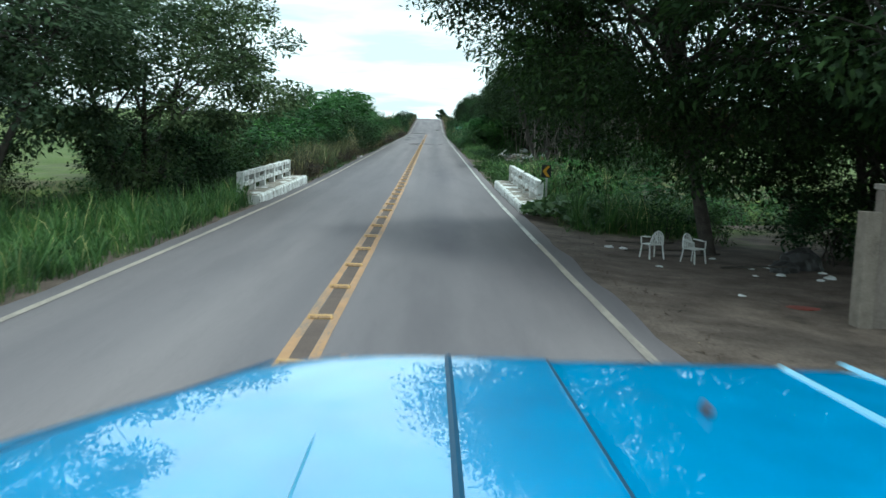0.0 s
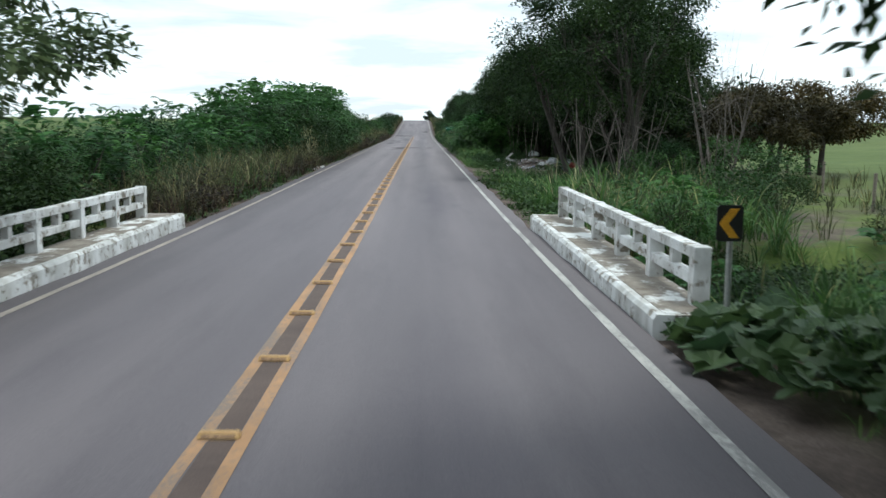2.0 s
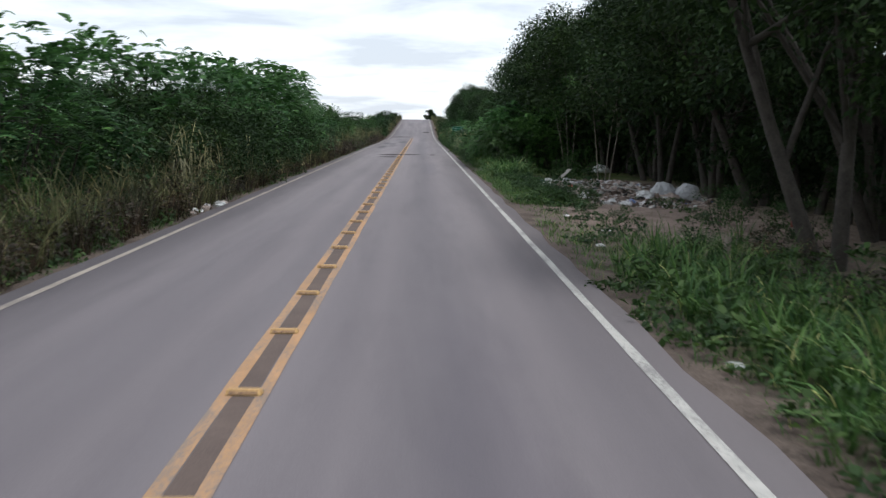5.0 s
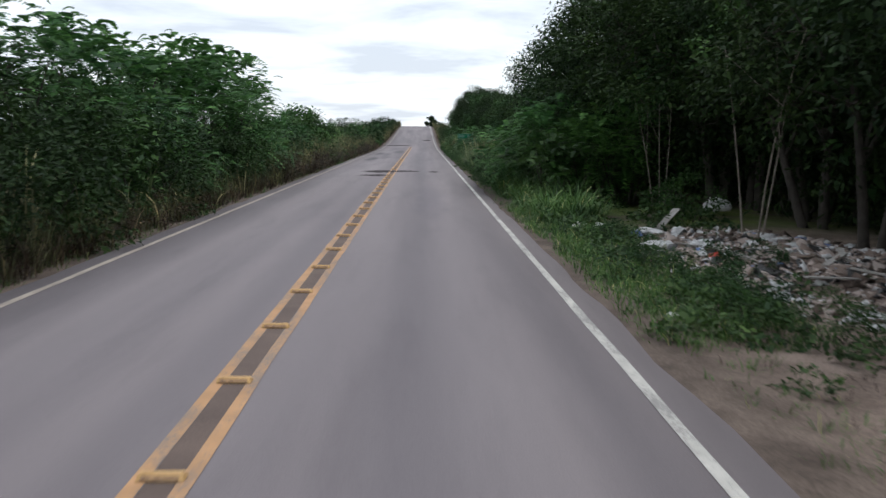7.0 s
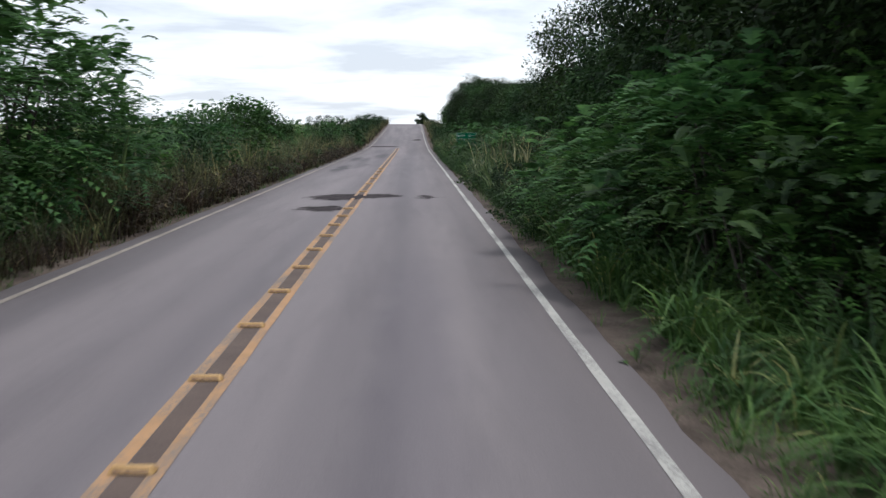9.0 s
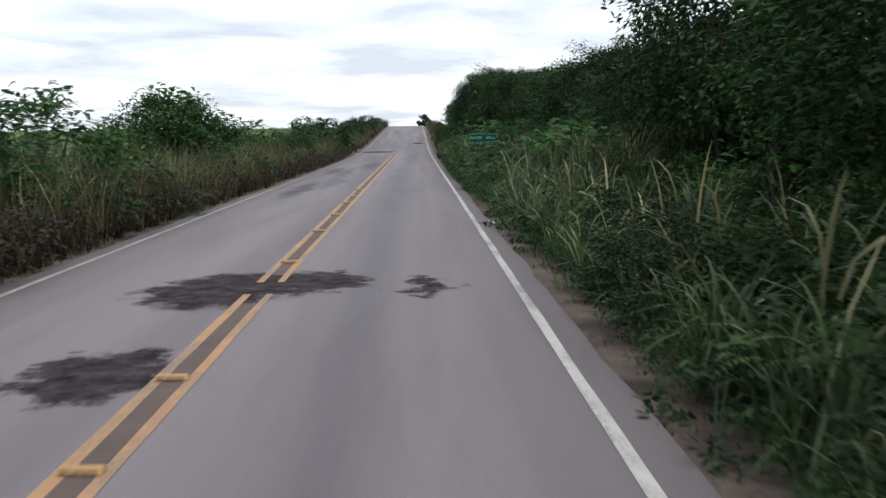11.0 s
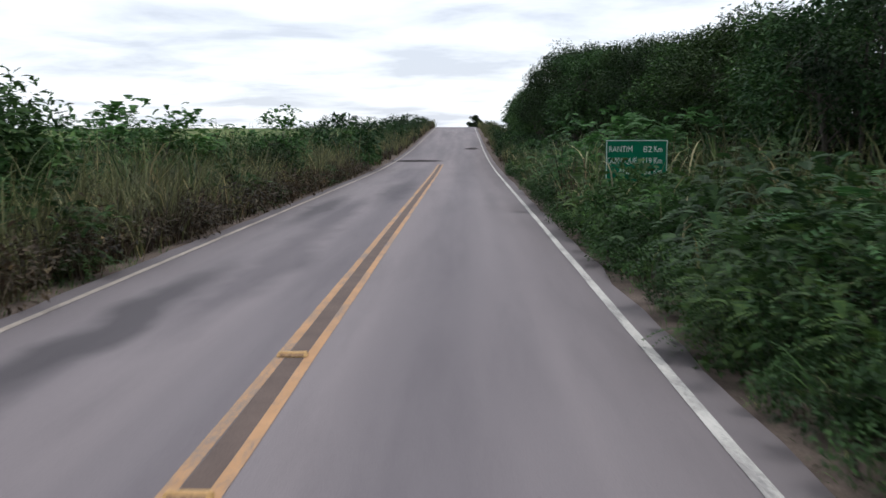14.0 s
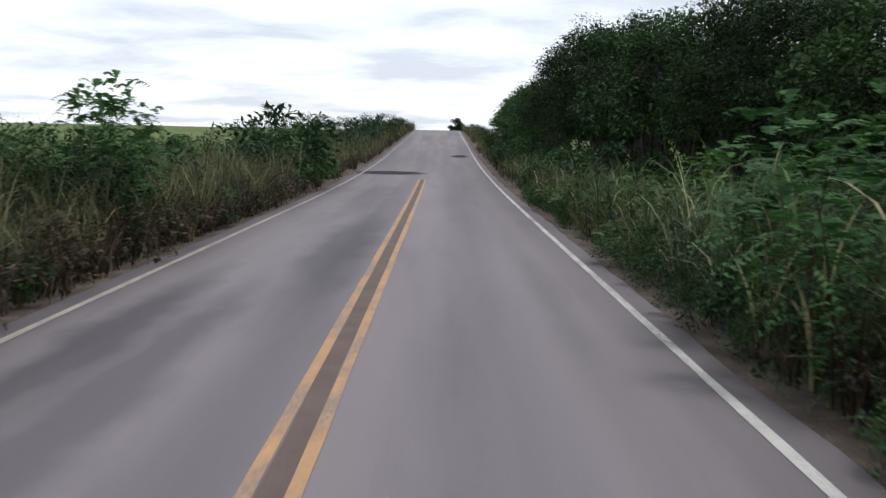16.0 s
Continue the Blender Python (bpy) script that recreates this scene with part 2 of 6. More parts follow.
def ground_material():
    m = Mat("roadside_soil_and_turf", 0.95, spec=0.15)
    soil = m.ramp(m.noise(1.3, 6, 0.6), (0.3, (0.056, 0.044, 0.038)), (0.7, (0.160, 0.128, 0.110)))
    pebbles = m.ramp(m.noise(28, 4, 0.6), (0.35, (0.6, 0.58, 0.55)), (0.68, (1.35, 1.3, 1.25)))
    soil = m.mix(0.8, soil, pebbles, "MULTIPLY")
    turf = m.ramp(m.noise(0.5, 6, 0.6), (0.3, (0.055, 0.085, 0.022)), (0.7, (0.135, 0.165, 0.045)))
    turf = m.mix(0.5, turf, m.ramp(m.noise(9, 4), (0.3, (0.55, 0.6, 0.5)), (0.7, (1.3, 1.25, 1.1))), "MULTIPLY")
    far = m.ramp(m.noise(0.02, 4, 0.5), (0.35, (0.070, 0.110, 0.042)), (0.65, (0.155, 0.180, 0.078)))
    far = m.mix(0.55, far, m.ramp(m.noise(0.16, 7, 0.65, shift=3.0), (0.35, (0.55, 0.6, 0.5)), (0.68, (1.35, 1.25, 1.15))), "MULTIPLY")
    at = m.n.new("ShaderNodeSeparateXYZ")
    m.l.new(m.co.outputs["Object"], at.inputs[0])
    side = m.n.new("ShaderNodeMath")
    side.operation = "ABSOLUTE"
    m.l.new(at.outputs["X"], side.inputs[0])
    away = m.n.new("ShaderNodeMapRange")
    away.inputs["From Min"].default_value, away.inputs["From Max"].default_value = 10.0, 24.0
    m.l.new(side.outputs[0], away.inputs["Value"])
    patch = m.ramp(m.noise(0.35, 5, 0.6, shift=5.0), (0.42, (0, 0, 0)), (0.56, (1, 1, 1)))
    worn = None
    for y0, y1 in ((-30.0, 23.5), (63.0, 84.0)):
        a, b = m.n.new("ShaderNodeMapRange"), m.n.new("ShaderNodeMapRange")
        a.inputs["From Min"].default_value, a.inputs["From Max"].default_value = y0 - 1.5, y0 + 1.5
        b.inputs["From Min"].default_value, b.inputs["From Max"].default_value = y1 + 1.5, y1 - 1.5
        both = m.n.new("ShaderNodeMath")
        both.operation = "MULTIPLY"
        for k, q in enumerate((a, b)):
            m.l.new(at.outputs["Y"], q.inputs["Value"])
            m.l.new(q.outputs[0], both.inputs[k])
        if worn:
            sum_ = m.n.new("ShaderNodeMath")
            sum_.operation = "ADD"
            m.l.new(worn, sum_.inputs[0])
            m.l.new(both.outputs[0], sum_.inputs[1])
            worn = sum_.outputs[0]
        else:
            worn = both.outputs[0]
    right = m.n.new("ShaderNodeMath")
    right.operation = "GREATER_THAN"
    right.inputs[1].default_value = 0.0
    m.l.new(at.outputs["X"], right.inputs[0])
    yard = m.n.new("ShaderNodeMath")
    yard.operation = "MULTIPLY"
    m.l.new(worn, yard.inputs[0])
    m.l.new(right.outputs[0], yard.inputs[1])
    near = m.mix(yard.outputs[0], m.mix(patch, soil, turf), soil)
    # Soil by the heap: same hue painted paler, offsetting the shade of the trees.
    pale = m.mix(0.8, m.ramp(m.noise(1.1, 6, 0.65, shift=2.0), (0.32, (0.15, 0.115, 0.098)), (0.68, (0.33, 0.262, 0.228))), pebbles, "MULTIPLY")
    dusty = m.n.new("ShaderNodeMath")
    dusty.operation = "MULTIPLY"
    m.l.new(both.outputs[0], dusty.inputs[0])
    m.l.new(right.outputs[0], dusty.inputs[1])
    near = m.mix(dusty.outputs[0], near, pale)
    rim = m.n.new("ShaderNodeMapRange")
    rim.inputs["From Min"].default_value, rim.inputs["From Max"].default_value = 6.2, 4.3
    m.l.new(side.outputs[0], rim.inputs["Value"])
    near = m.mix(rim.outputs[0], near, soil)
    m.colour(m.mix(away.outputs[0], near, m.mix(0.6, turf, far)))
    m.bump(m.noise(14, 5), 0.5, 0.03)
    return m.m


ASPHALT = asphalt_material()
GROUND = ground_material()
WHITE_LINE = paint_material("worn_white_road_paint", (0.50, 0.48, 0.445), (0.20, 0.19, 0.185), 0.485)
PALE_LINE = paint_material("dusty_white_road_paint", (0.36, 0.31, 0.265), (0.19, 0.165, 0.15), 0.48)
YELLOW_LINE = paint_material("worn_yellow_road_paint", (0.46, 0.262, 0.130), (0.21, 0.165, 0.135), 0.48)
SEAM = mottled("dusty_dark_seam", (0.075, 0.052, 0.045), (0.135, 0.095, 0.078), 1.5, 0.9)
STUD = mottled("yellow_plastic_stud", (0.36, 0.20, 0.07), (0.62, 0.40, 0.16), 7, 0.6, grain=40)
STUD_FACE = mottled("dirty_reflector", (0.16, 0.09, 0.05), (0.42, 0.25, 0.12), 30, 0.3)
BARK = mottled("grey_brown_bark", (0.024, 0.020, 0.017), (0.075, 0.064, 0.053), 5, 0.95, grain=30, bump=0.6, depth=0.02)
PALE_BARK = mottled("pale_dry_bark", (0.12, 0.10, 0.082), (0.27, 0.235, 0.195), 5, 0.95, grain=30, bump=0.5, depth=0.02)
TWIG_BARK = mottled("dry_grey_twig", (0.055, 0.046, 0.040), (0.17, 0.145, 0.125), 4, 0.95, grain=30)
# Kept darker than leaf tone; deep shade in crowns and undergrowth is partly painted.
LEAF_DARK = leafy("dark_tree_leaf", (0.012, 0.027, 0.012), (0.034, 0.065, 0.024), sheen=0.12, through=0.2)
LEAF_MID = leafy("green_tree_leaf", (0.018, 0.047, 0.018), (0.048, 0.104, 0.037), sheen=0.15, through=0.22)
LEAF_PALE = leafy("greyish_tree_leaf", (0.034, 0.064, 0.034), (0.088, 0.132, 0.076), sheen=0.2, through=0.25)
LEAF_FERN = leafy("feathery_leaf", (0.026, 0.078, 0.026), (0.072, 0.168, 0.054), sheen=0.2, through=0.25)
# Brighter copy of feathery_leaf; light that the crowns block is put into colour.
LEAF_FERN_LIT = leafy("lit_feathery_leaf", (0.034, 0.100, 0.030), (0.095, 0.205, 0.062), sheen=0.2, through=0.3)
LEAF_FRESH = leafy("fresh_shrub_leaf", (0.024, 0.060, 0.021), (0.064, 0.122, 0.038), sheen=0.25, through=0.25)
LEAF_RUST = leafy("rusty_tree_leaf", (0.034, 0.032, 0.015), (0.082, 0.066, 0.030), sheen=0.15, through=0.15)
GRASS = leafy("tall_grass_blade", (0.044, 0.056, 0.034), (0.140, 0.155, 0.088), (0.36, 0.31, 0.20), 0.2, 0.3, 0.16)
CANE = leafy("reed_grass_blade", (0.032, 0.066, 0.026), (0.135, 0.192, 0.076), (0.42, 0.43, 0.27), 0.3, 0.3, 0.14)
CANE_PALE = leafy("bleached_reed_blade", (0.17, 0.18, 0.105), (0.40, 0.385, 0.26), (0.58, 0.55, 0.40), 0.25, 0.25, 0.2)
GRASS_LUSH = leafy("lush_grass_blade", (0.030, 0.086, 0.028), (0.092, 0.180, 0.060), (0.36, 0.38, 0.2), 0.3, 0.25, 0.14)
# Dry brown, set darker still to imitate shade low in the hedge.
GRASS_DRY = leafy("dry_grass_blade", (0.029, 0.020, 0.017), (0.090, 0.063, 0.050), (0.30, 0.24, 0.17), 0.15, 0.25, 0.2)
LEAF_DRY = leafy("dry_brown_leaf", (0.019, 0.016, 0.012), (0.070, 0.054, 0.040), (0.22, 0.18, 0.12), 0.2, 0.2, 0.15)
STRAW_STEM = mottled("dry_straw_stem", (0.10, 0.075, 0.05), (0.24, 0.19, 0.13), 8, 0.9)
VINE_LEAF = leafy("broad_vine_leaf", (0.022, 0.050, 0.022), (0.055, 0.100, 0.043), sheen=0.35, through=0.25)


def whitewash_material():
    m = Mat("flaking_whitewash", 0.85, spec=0.25)
    bare = m.ramp(m.noise(9, 5), (0.3, (0.17, 0.145, 0.115)), (0.7, (0.36, 0.32, 0.27)))
    paint = m.ramp(m.noise(3, 4), (0.3, (0.62, 0.62, 0.61)), (0.7, (0.80, 0.80, 0.79)))
    flake = m.noise(5.5, 8, 0.68)
    grime = m.ramp(m.noise(2.0, 5, 0.6, (1, 1, 0.5), shift=4), (0.36, (0.56, 0.54, 0.50)), (0.58, (1, 1, 1)))
    c = m.mix(m.ramp(flake, (0.405, (1, 1, 1)), (0.455, (0, 0, 0))), paint, bare)
    m.colour(m.mix(0.8, c, grime, "MULTIPLY"))
    m.bump(flake, 0.4, 0.01)
    return m.m


def ledge_material():
    m = Mat("trodden_whitewashed_concrete", 0.9, spec=0.2)
    bare = m.ramp(m.noise(6, 5), (0.3, (0.15, 0.125, 0.10)), (0.7, (0.30, 0.265, 0.225)))
    flake = m.noise(1.5, 8, 0.68, (1, 0.6, 1))
    m.colour(m.mix(m.ramp(flake, (0.53, (0, 0, 0)), (0.585, (1, 1, 1))), bare, (0.70, 0.70, 0.68)))
    m.bump(m.noise(20, 5), 0.5, 0.012)
    return m.m


WHITEWASH = whitewash_material()
LEDGE_TOP = ledge_material()
CONCRETE = mottled("stained_concrete", (0.16, 0.14, 0.12), (0.33, 0.30, 0.27), 2.5, 0.9, grain=25, bump=0.4)
RENDER_WALL = mottled("dusty_rendered_wall", (0.12, 0.10, 0.085), (0.24, 0.20, 0.17), 1.4, 0.9, grain=22, bump=0.4)
GALV = mottled("galvanised_post", (0.30, 0.30, 0.29), (0.48, 0.48, 0.46), 9, 0.5, 0.6)
SIGN_BLACK = mottled("black_sign_face", (0.008, 0.008, 0.008), (0.02, 0.019, 0.018), 9, 0.45)
SIGN_AMBER = mottled("amber_sign_arrow", (0.55, 0.27, 0.015), (0.74, 0.38, 0.03), 8, 0.45)
SIGN_GREEN = mottled("faded_green_sign", (0.003, 0.088, 0.044), (0.006, 0.140, 0.072), 4, 0.75, spec=0.12)
SIGN_WHITE = mottled("scratched_white_letters", (0.34, 0.42, 0.37), (0.66, 0.72, 0.66), 9, 0.75, spec=0.15)
PLASTIC_WHITE = mottled("weathered_white_plastic", (0.48, 0.48, 0.46), (0.66, 0.66, 0.64), 6, 0.45)
SACK = mottled("grey_woven_sack", (0.30, 0.31, 0.32), (0.52, 0.53, 0.54), 3, 0.8, grain=90)
TRASH_PALE = mottled("crumpled_pale_plastic", (0.38, 0.375, 0.37), (0.76, 0.76, 0.76), 5, 0.5)
TRASH_BROWN = mottled("muddy_cardboard", (0.085, 0.062, 0.050), (0.26, 0.195, 0.16), 4, 0.9)
TRASH_PINK = mottled("dusty_pinkish_rubble", (0.24, 0.185, 0.16), (0.50, 0.42, 0.375), 5, 0.9)
TRASH_DARK = mottled("black_plastic_bag", (0.012, 0.012, 0.013), (0.045, 0.042, 0.04), 5, 0.4)
TRASH_RED = mottled("faded_red_plastic", (0.38, 0.035, 0.02), (0.62, 0.08, 0.04), 5, 0.5)
RED_CLOTH = mottled("dusty_dark_red_cloth", (0.10, 0.03, 0.022), (0.24, 0.05, 0.035), 6, 0.95)
TRASH_BLUE = mottled("faded_blue_plastic", (0.08, 0.14, 0.33), (0.18, 0.26, 0.5), 5, 0.5)
PLANK = mottled("weathered_board", (0.22, 0.20, 0.18), (0.44, 0.42, 0.39), 4, 0.85)
POST_WOOD = mottled("old_fence_wood", (0.13, 0.105, 0.085), (0.27, 0.23, 0.19), 6, 0.95)
PAINT_BLUE = mottled("glossy_blue_car_paint", (0.0, 0.235, 0.55), (0.0, 0.285, 0.62), 1.2, 0.35, 0.0, 1.0, grain=8, bump=0.0)
PAINT_BLUE.node_tree.nodes["Principled BSDF"].inputs["Coat Roughness"].default_value = 0.015
PAINT_BLUE.node_tree.nodes["Principled BSDF"].inputs["Coat IOR"].default_value = 1.75
# Sky glint on the bonnet creases, painted as a paler blue.
CREASE_GLINT = mottled("crease_glint_blue", (0.10, 0.38, 0.60), (0.22, 0.52, 0.72), 6, 0.3, 0.0, 0.5)
SEAM_BLUE = mottled("shaded_blue_gap", (0.002, 0.045, 0.10), (0.003, 0.06, 0.13), 4, 0.5)
CHROME = mottled("dull_chrome", (0.5, 0.5, 0.5), (0.7, 0.7, 0.7), 6, 0.2, 1.0)
RUBBER = mottled("black_rubber", (0.015, 0.015, 0.015), (0.035, 0.034, 0.033), 8, 0.85)
LAMP_GLASS = mottled("clear_lamp_lens", (0.6, 0.62, 0.63), (0.75, 0.77, 0.78), 20, 0.12, 0.0, 0.8)
DARK_GLASS = mottled("dark_cab_glass", (0.015, 0.02, 0.022), (0.03, 0.036, 0.04), 4, 0.06, 0.0, 0.6, grain=6, bump=0.0)
RUST = mottled("rusted_metal", (0.09, 0.035, 0.02), (0.20, 0.075, 0.04), 30, 0.9)


# ---- building helpers ----
def part(name, data, material, parent=None, label=""):
    """Links a bmesh or a mesh as one object, under a thing or a part where one is given."""
    if isinstance(data, bmesh.types.BMesh):
        mesh = bpy.data.meshes.new(name)
        data.to_mesh(mesh)
        data.free()
    else:
        mesh = data
    if material and not mesh.materials:
        mesh.materials.append(material)
    ob = new(name, mesh)
    if parent:
        ob.parent = parent
    return tagged(ob, label) if label else ob


def thing(name, label, category, group="", at=(0, 0, 0), turn=0.0, kind=""):
    ob = new(name)
    ob.empty_display_size = 0.2
    ob.matrix_basis = pose(*at, 0, 0, turn)
    return tagged(ob, label, category, group, kind)


def quads(name, verts, faces, smooth=False):
    """A mesh from arrays: verts (n, 3), faces (m, 4) or (m, 3)."""
    verts, faces = np.asarray(verts, np.float32), np.asarray(faces, np.int32)
    mesh = bpy.data.meshes.new(name)
    mesh.vertices.add(len(verts))
    mesh.vertices.foreach_set("co", verts.ravel())
    k = faces.shape[1]
    mesh.loops.add(faces.size)
    mesh.loops.foreach_set("vertex_index", faces.ravel())
    mesh.polygons.add(len(faces))
    mesh.polygons.foreach_set("loop_start", np.arange(0, faces.size, k, dtype=np.int32))
    if smooth:
        mesh.polygons.foreach_set("use_smooth", np.ones(len(faces), bool))
    mesh.update(calc_edges=True)
    mesh.validate()
    return mesh


def box(bm, x0, x1, y0, y1, z0, z1, bevel=0.0):
    got = bmesh.ops.create_cube(bm, size=1.0)["verts"]
    bmesh.ops.scale(bm, vec=(x1 - x0, y1 - y0, z1 - z0), verts=got)
    bmesh.ops.translate(bm, vec=((x0 + x1) / 2, (y0 + y1) / 2, (z0 + z1) / 2), verts=got)
    if bevel:
        edges = list({e for v in got for e in v.link_edges})
        bmesh.ops.bevel(bm, geom=edges, offset=bevel, segments=2, affect="EDGES", profile=0.6)
    return bm


def boxed(*a, **k):
    return box(bmesh.new(), *a, **k)


def rough_up(bm, amount, scale, seed=0.0):
    for v in bm.verts:
        v.co += noise.noise_vector(v.co * scale + Vector((seed, seed * 2, seed * 3))) * amount
    return bm


def tube(path, radii, sides=7):
    """Vertices and quads of a tapered tube along a path."""
    path = [Vector(p) for p in path]
    verts, faces = [], []
    for k, p in enumerate(path):
        ahead = (path[min(k + 1, len(path) - 1)] - path[max(k - 1, 0)]).normalized()
        side = ahead.cross(Vector((0.31, 0.95, 0.07))).normalized()
        up = side.cross(ahead)
        for s in range(sides):
            a = 2 * math.pi * s / sides
            verts.append(p + (side * math.cos(a) + up * math.sin(a)) * radii[k])
    for k in range(len(path) - 1):
        for s in range(sides):
            a, b = k * sides + s, k * sides + (s + 1) % sides
            faces.append((a, b, b + sides, a + sides))
    return verts, faces


def join_tubes(name, tubes):
    verts, faces = [], []
    for v, f in tubes:
        faces += [tuple(i + len(verts) for i in q) for q in f]
        verts += [tuple(p) for p in v]
    return quads(name, verts, faces, smooth=True)


def rod(path, radius, sides=8):
    v, f = tube(path, [radius] * len(path), sides)
    n = len(path)
    bm = bmesh.new()
    bv = [bm.verts.new(p) for p in v]
    for q in f:
        bm.faces.new([bv[i] for i in q])
    bm.faces.new([bv[i] for i in range(sides)][::-1])
    bm.faces.new([bv[(n - 1) * sides + i] for i in range(sides)])
    bmesh.ops.recalc_face_normals(bm, faces=bm.faces)
    return bm


# ---- the lie of the land ----
def road_z(y):
    """Height of the road: down to the bridge, level, then up to the brow."""
    if y < 45:
        return 0.53 * ((45 - max(y, -10)) / 45) ** 1.8 + (0.025 * (-10 - y) if y < -10 else 0)
    s = 0.034
    if y < 173:
        return 0.0
    if y < 223:
        return s * (y - 173) ** 2 / 100
    if y < 293:
        return s * 25 + s * (y - 223)
    z = s * 25 + s * 70
    if y < 323:
        d = y - 293
        return z + s * d - (s + 0.012) * d * d / 60
    z += s * 30 - (s + 0.012) * 15
    return z - 0.012 * min(y - 323, 157) + 0.004 * max(0, y - 480)


def smooth(a, b, v):
    v = min(1.0, max(0.0, (v - a) / (b - a)))
    return v * v * (3 - 2 * v)


def ground_z(x, y):
    z, a = road_z(y), abs(x)
    z -= 0.075 + 0.10 * smooth(4.0, 5.2, a) + 0.18 * smooth(4.6, 8, a) * smooth(60, 20, y)
    # the stream bed that the bridge crosses
    z -= 1.7 * smooth(4.0, 5.6, a) * smooth(5.2, 2.6, abs(y - 33.4 - 0.12 * (a - 5))) * smooth(70, 30, a)
    bank = smooth(5, 9, a)
    z += bank * 0.22 * noise.noise(Vector((x * 0.16, y * 0.16, 0.3))) + 0.03 * smooth(4.0, 4.6, a) * noise.noise(Vector((x * 1.3, y * 1.3, 2)))
    if x > 22:
        z += 0.062 * (min(x, 210) - 22) * smooth(22, 60, x) * smooth(260, 120, y)
    if a > 30:
        z += 3.0 * smooth(120, 700, a) + 2.0 * smooth(300, 1100, y) * smooth(40, 200, a)
    return z


def strip(name, material, x0, x1, y0, y1, lift, step=1.0, ragged=0.0, seed=0, skirt=0.0, crown=True):
    """A long strip on the road, cross-divided, with ragged edges and a skirt down its sides."""
    ys = [y0 + (y1 - y0) * k / max(1, round((y1 - y0) / step)) for k in range(max(1, round((y1 - y0) / step)) + 1)]
    verts, faces = [], []
    cols = 4 if x1 - x0 > 1 else 1
    for y in ys:
        r0 = ragged * noise.noise(Vector((seed, y * 0.45, 0))) + 0.5 * ragged * noise.noise(Vector((seed, y * 2.1, 4)))
        r1 = ragged * noise.noise(Vector((seed + 9, y * 0.45, 0))) + 0.5 * ragged * noise.noise(Vector((seed + 9, y * 2.1, 4)))
        z = road_z(y) + lift
        row = [(x0 + r0 + (x1 + r1 - x0 - r0) * c / cols, y, z) for c in range(cols + 1)]
        if skirt:
            row = [(row[0][0] - 0.02, y, z - skirt)] + row + [(row[-1][0] + 0.02, y, z - skirt)]
        verts += row
    w = len(verts) // len(ys)
    for k in range(len(ys) - 1):
        for c in range(w - 1):
            a = k * w + c
            faces.append((a, a + 1, a + 1 + w, a + w))
    return part(name, quads(name, verts, faces), material)


def spaced(*spans):
    out = [spans[0][0]]
    for a, b, step in spans:
        n = max(1, round((b - a) / step))
        out += [a + (b - a) * (k + 1) / n for k in range(n)]
    return out


gx = spaced((-1500, -300, 300), (-300, -60, 30), (-60, -20, 5), (-20, -8, 1), (-8, 8, 0.4), (8, 20, 1), (20, 60, 5), (60, 300, 30), (300, 1500, 300))
gy = spaced((-120, -10, 10), (-10, 110, 0.8), (110, 330, 2.5), (330, 700, 12), (700, 2600, 190))
gverts = [(x, y, ground_z(x, y)) for y in gy for x in gx]
gw = len(gx)
gfaces = [(k * gw + c, k * gw + c + 1, (k + 1) * gw + c + 1, (k + 1) * gw + c) for k in range(len(gy) - 1) for c in range(gw - 1)]
ground = part("ground", quads("ground", gverts, gfaces, smooth=True), GROUND)
tagged(ground, "uneven roadside soil and pasture with turf and bare dirt", "ground", kind="structure")

road = strip("road", ASPHALT, -3.78, 3.80, -60, 620, 0.0, 1.0, 0.10, 3, skirt=0.3)
tagged(road, "worn grey asphalt country road with crumbling edges", "road", kind="structure")


def marking(name, material, x0, x1, y0, y1, label, ragged=0.012, lift=0.005, seed=0):
    ob = strip(name, material, x0, x1, y0, y1, lift, 0.7, ragged, seed)
    return tagged(ob, label, "road marking", kind="structure")


marking("edge_line", WHITE_LINE, 3.39, 3.50, 19, 300, "worn white painted line along the road edge", seed=1)
marking("edge_line", PALE_LINE, 3.39, 3.50, -20, 19, "almost worn away white line along the road edge", seed=1)
marking("edge_line", PALE_LINE, -3.475, -3.365, -20, 300, "dusty faded white line along the road edge", seed=2)
marking("centre_line", YELLOW_LINE, -0.185, -0.08, -20, 111.9, "worn yellow centre line of a double line", seed=5)
marking("centre_line", YELLOW_LINE, -0.185, -0.08, 112.9, 190.5, "worn yellow centre line of a double line", seed=5)
marking("centre_line", YELLOW_LINE, 0.11, 0.21, -20, 111.9, "worn yellow centre line of a double line", seed=6)
marking("centre_line", YELLOW_LINE, 0.11, 0.21, 112.9, 190.5, "worn yellow centre line of a double line", seed=6)
marking("centre_seam", SEAM, -0.076, 0.106, -20, 111.2, "dusty brown strip between the yellow lines", lift=0.003, seed=7)
marking("centre_seam", SEAM, -0.076, 0.106, 113.6, 190.5, "dusty brown strip between the yellow lines", lift=0.003, seed=7)


# ---- raised studs along the centre line ----
STUD_Y = [66.96 + 2.255 * k for k in range(-34, 19)] + [114.9, 119.8, 123.9, 128.1, 130.9, 134.5]


def stud_body():
    bm = boxed(-0.15, 0.15, -0.065, 0.065, 0.0, 0.045)
    for v in bm.verts:
        if v.co.z > 0.03:
            v.co.y *= 0.45
            v.co.x *= 0.9
    bmesh.ops.bevel(bm, geom=list(bm.edges), offset=0.008, segments=2, affect="EDGES")
    return bm


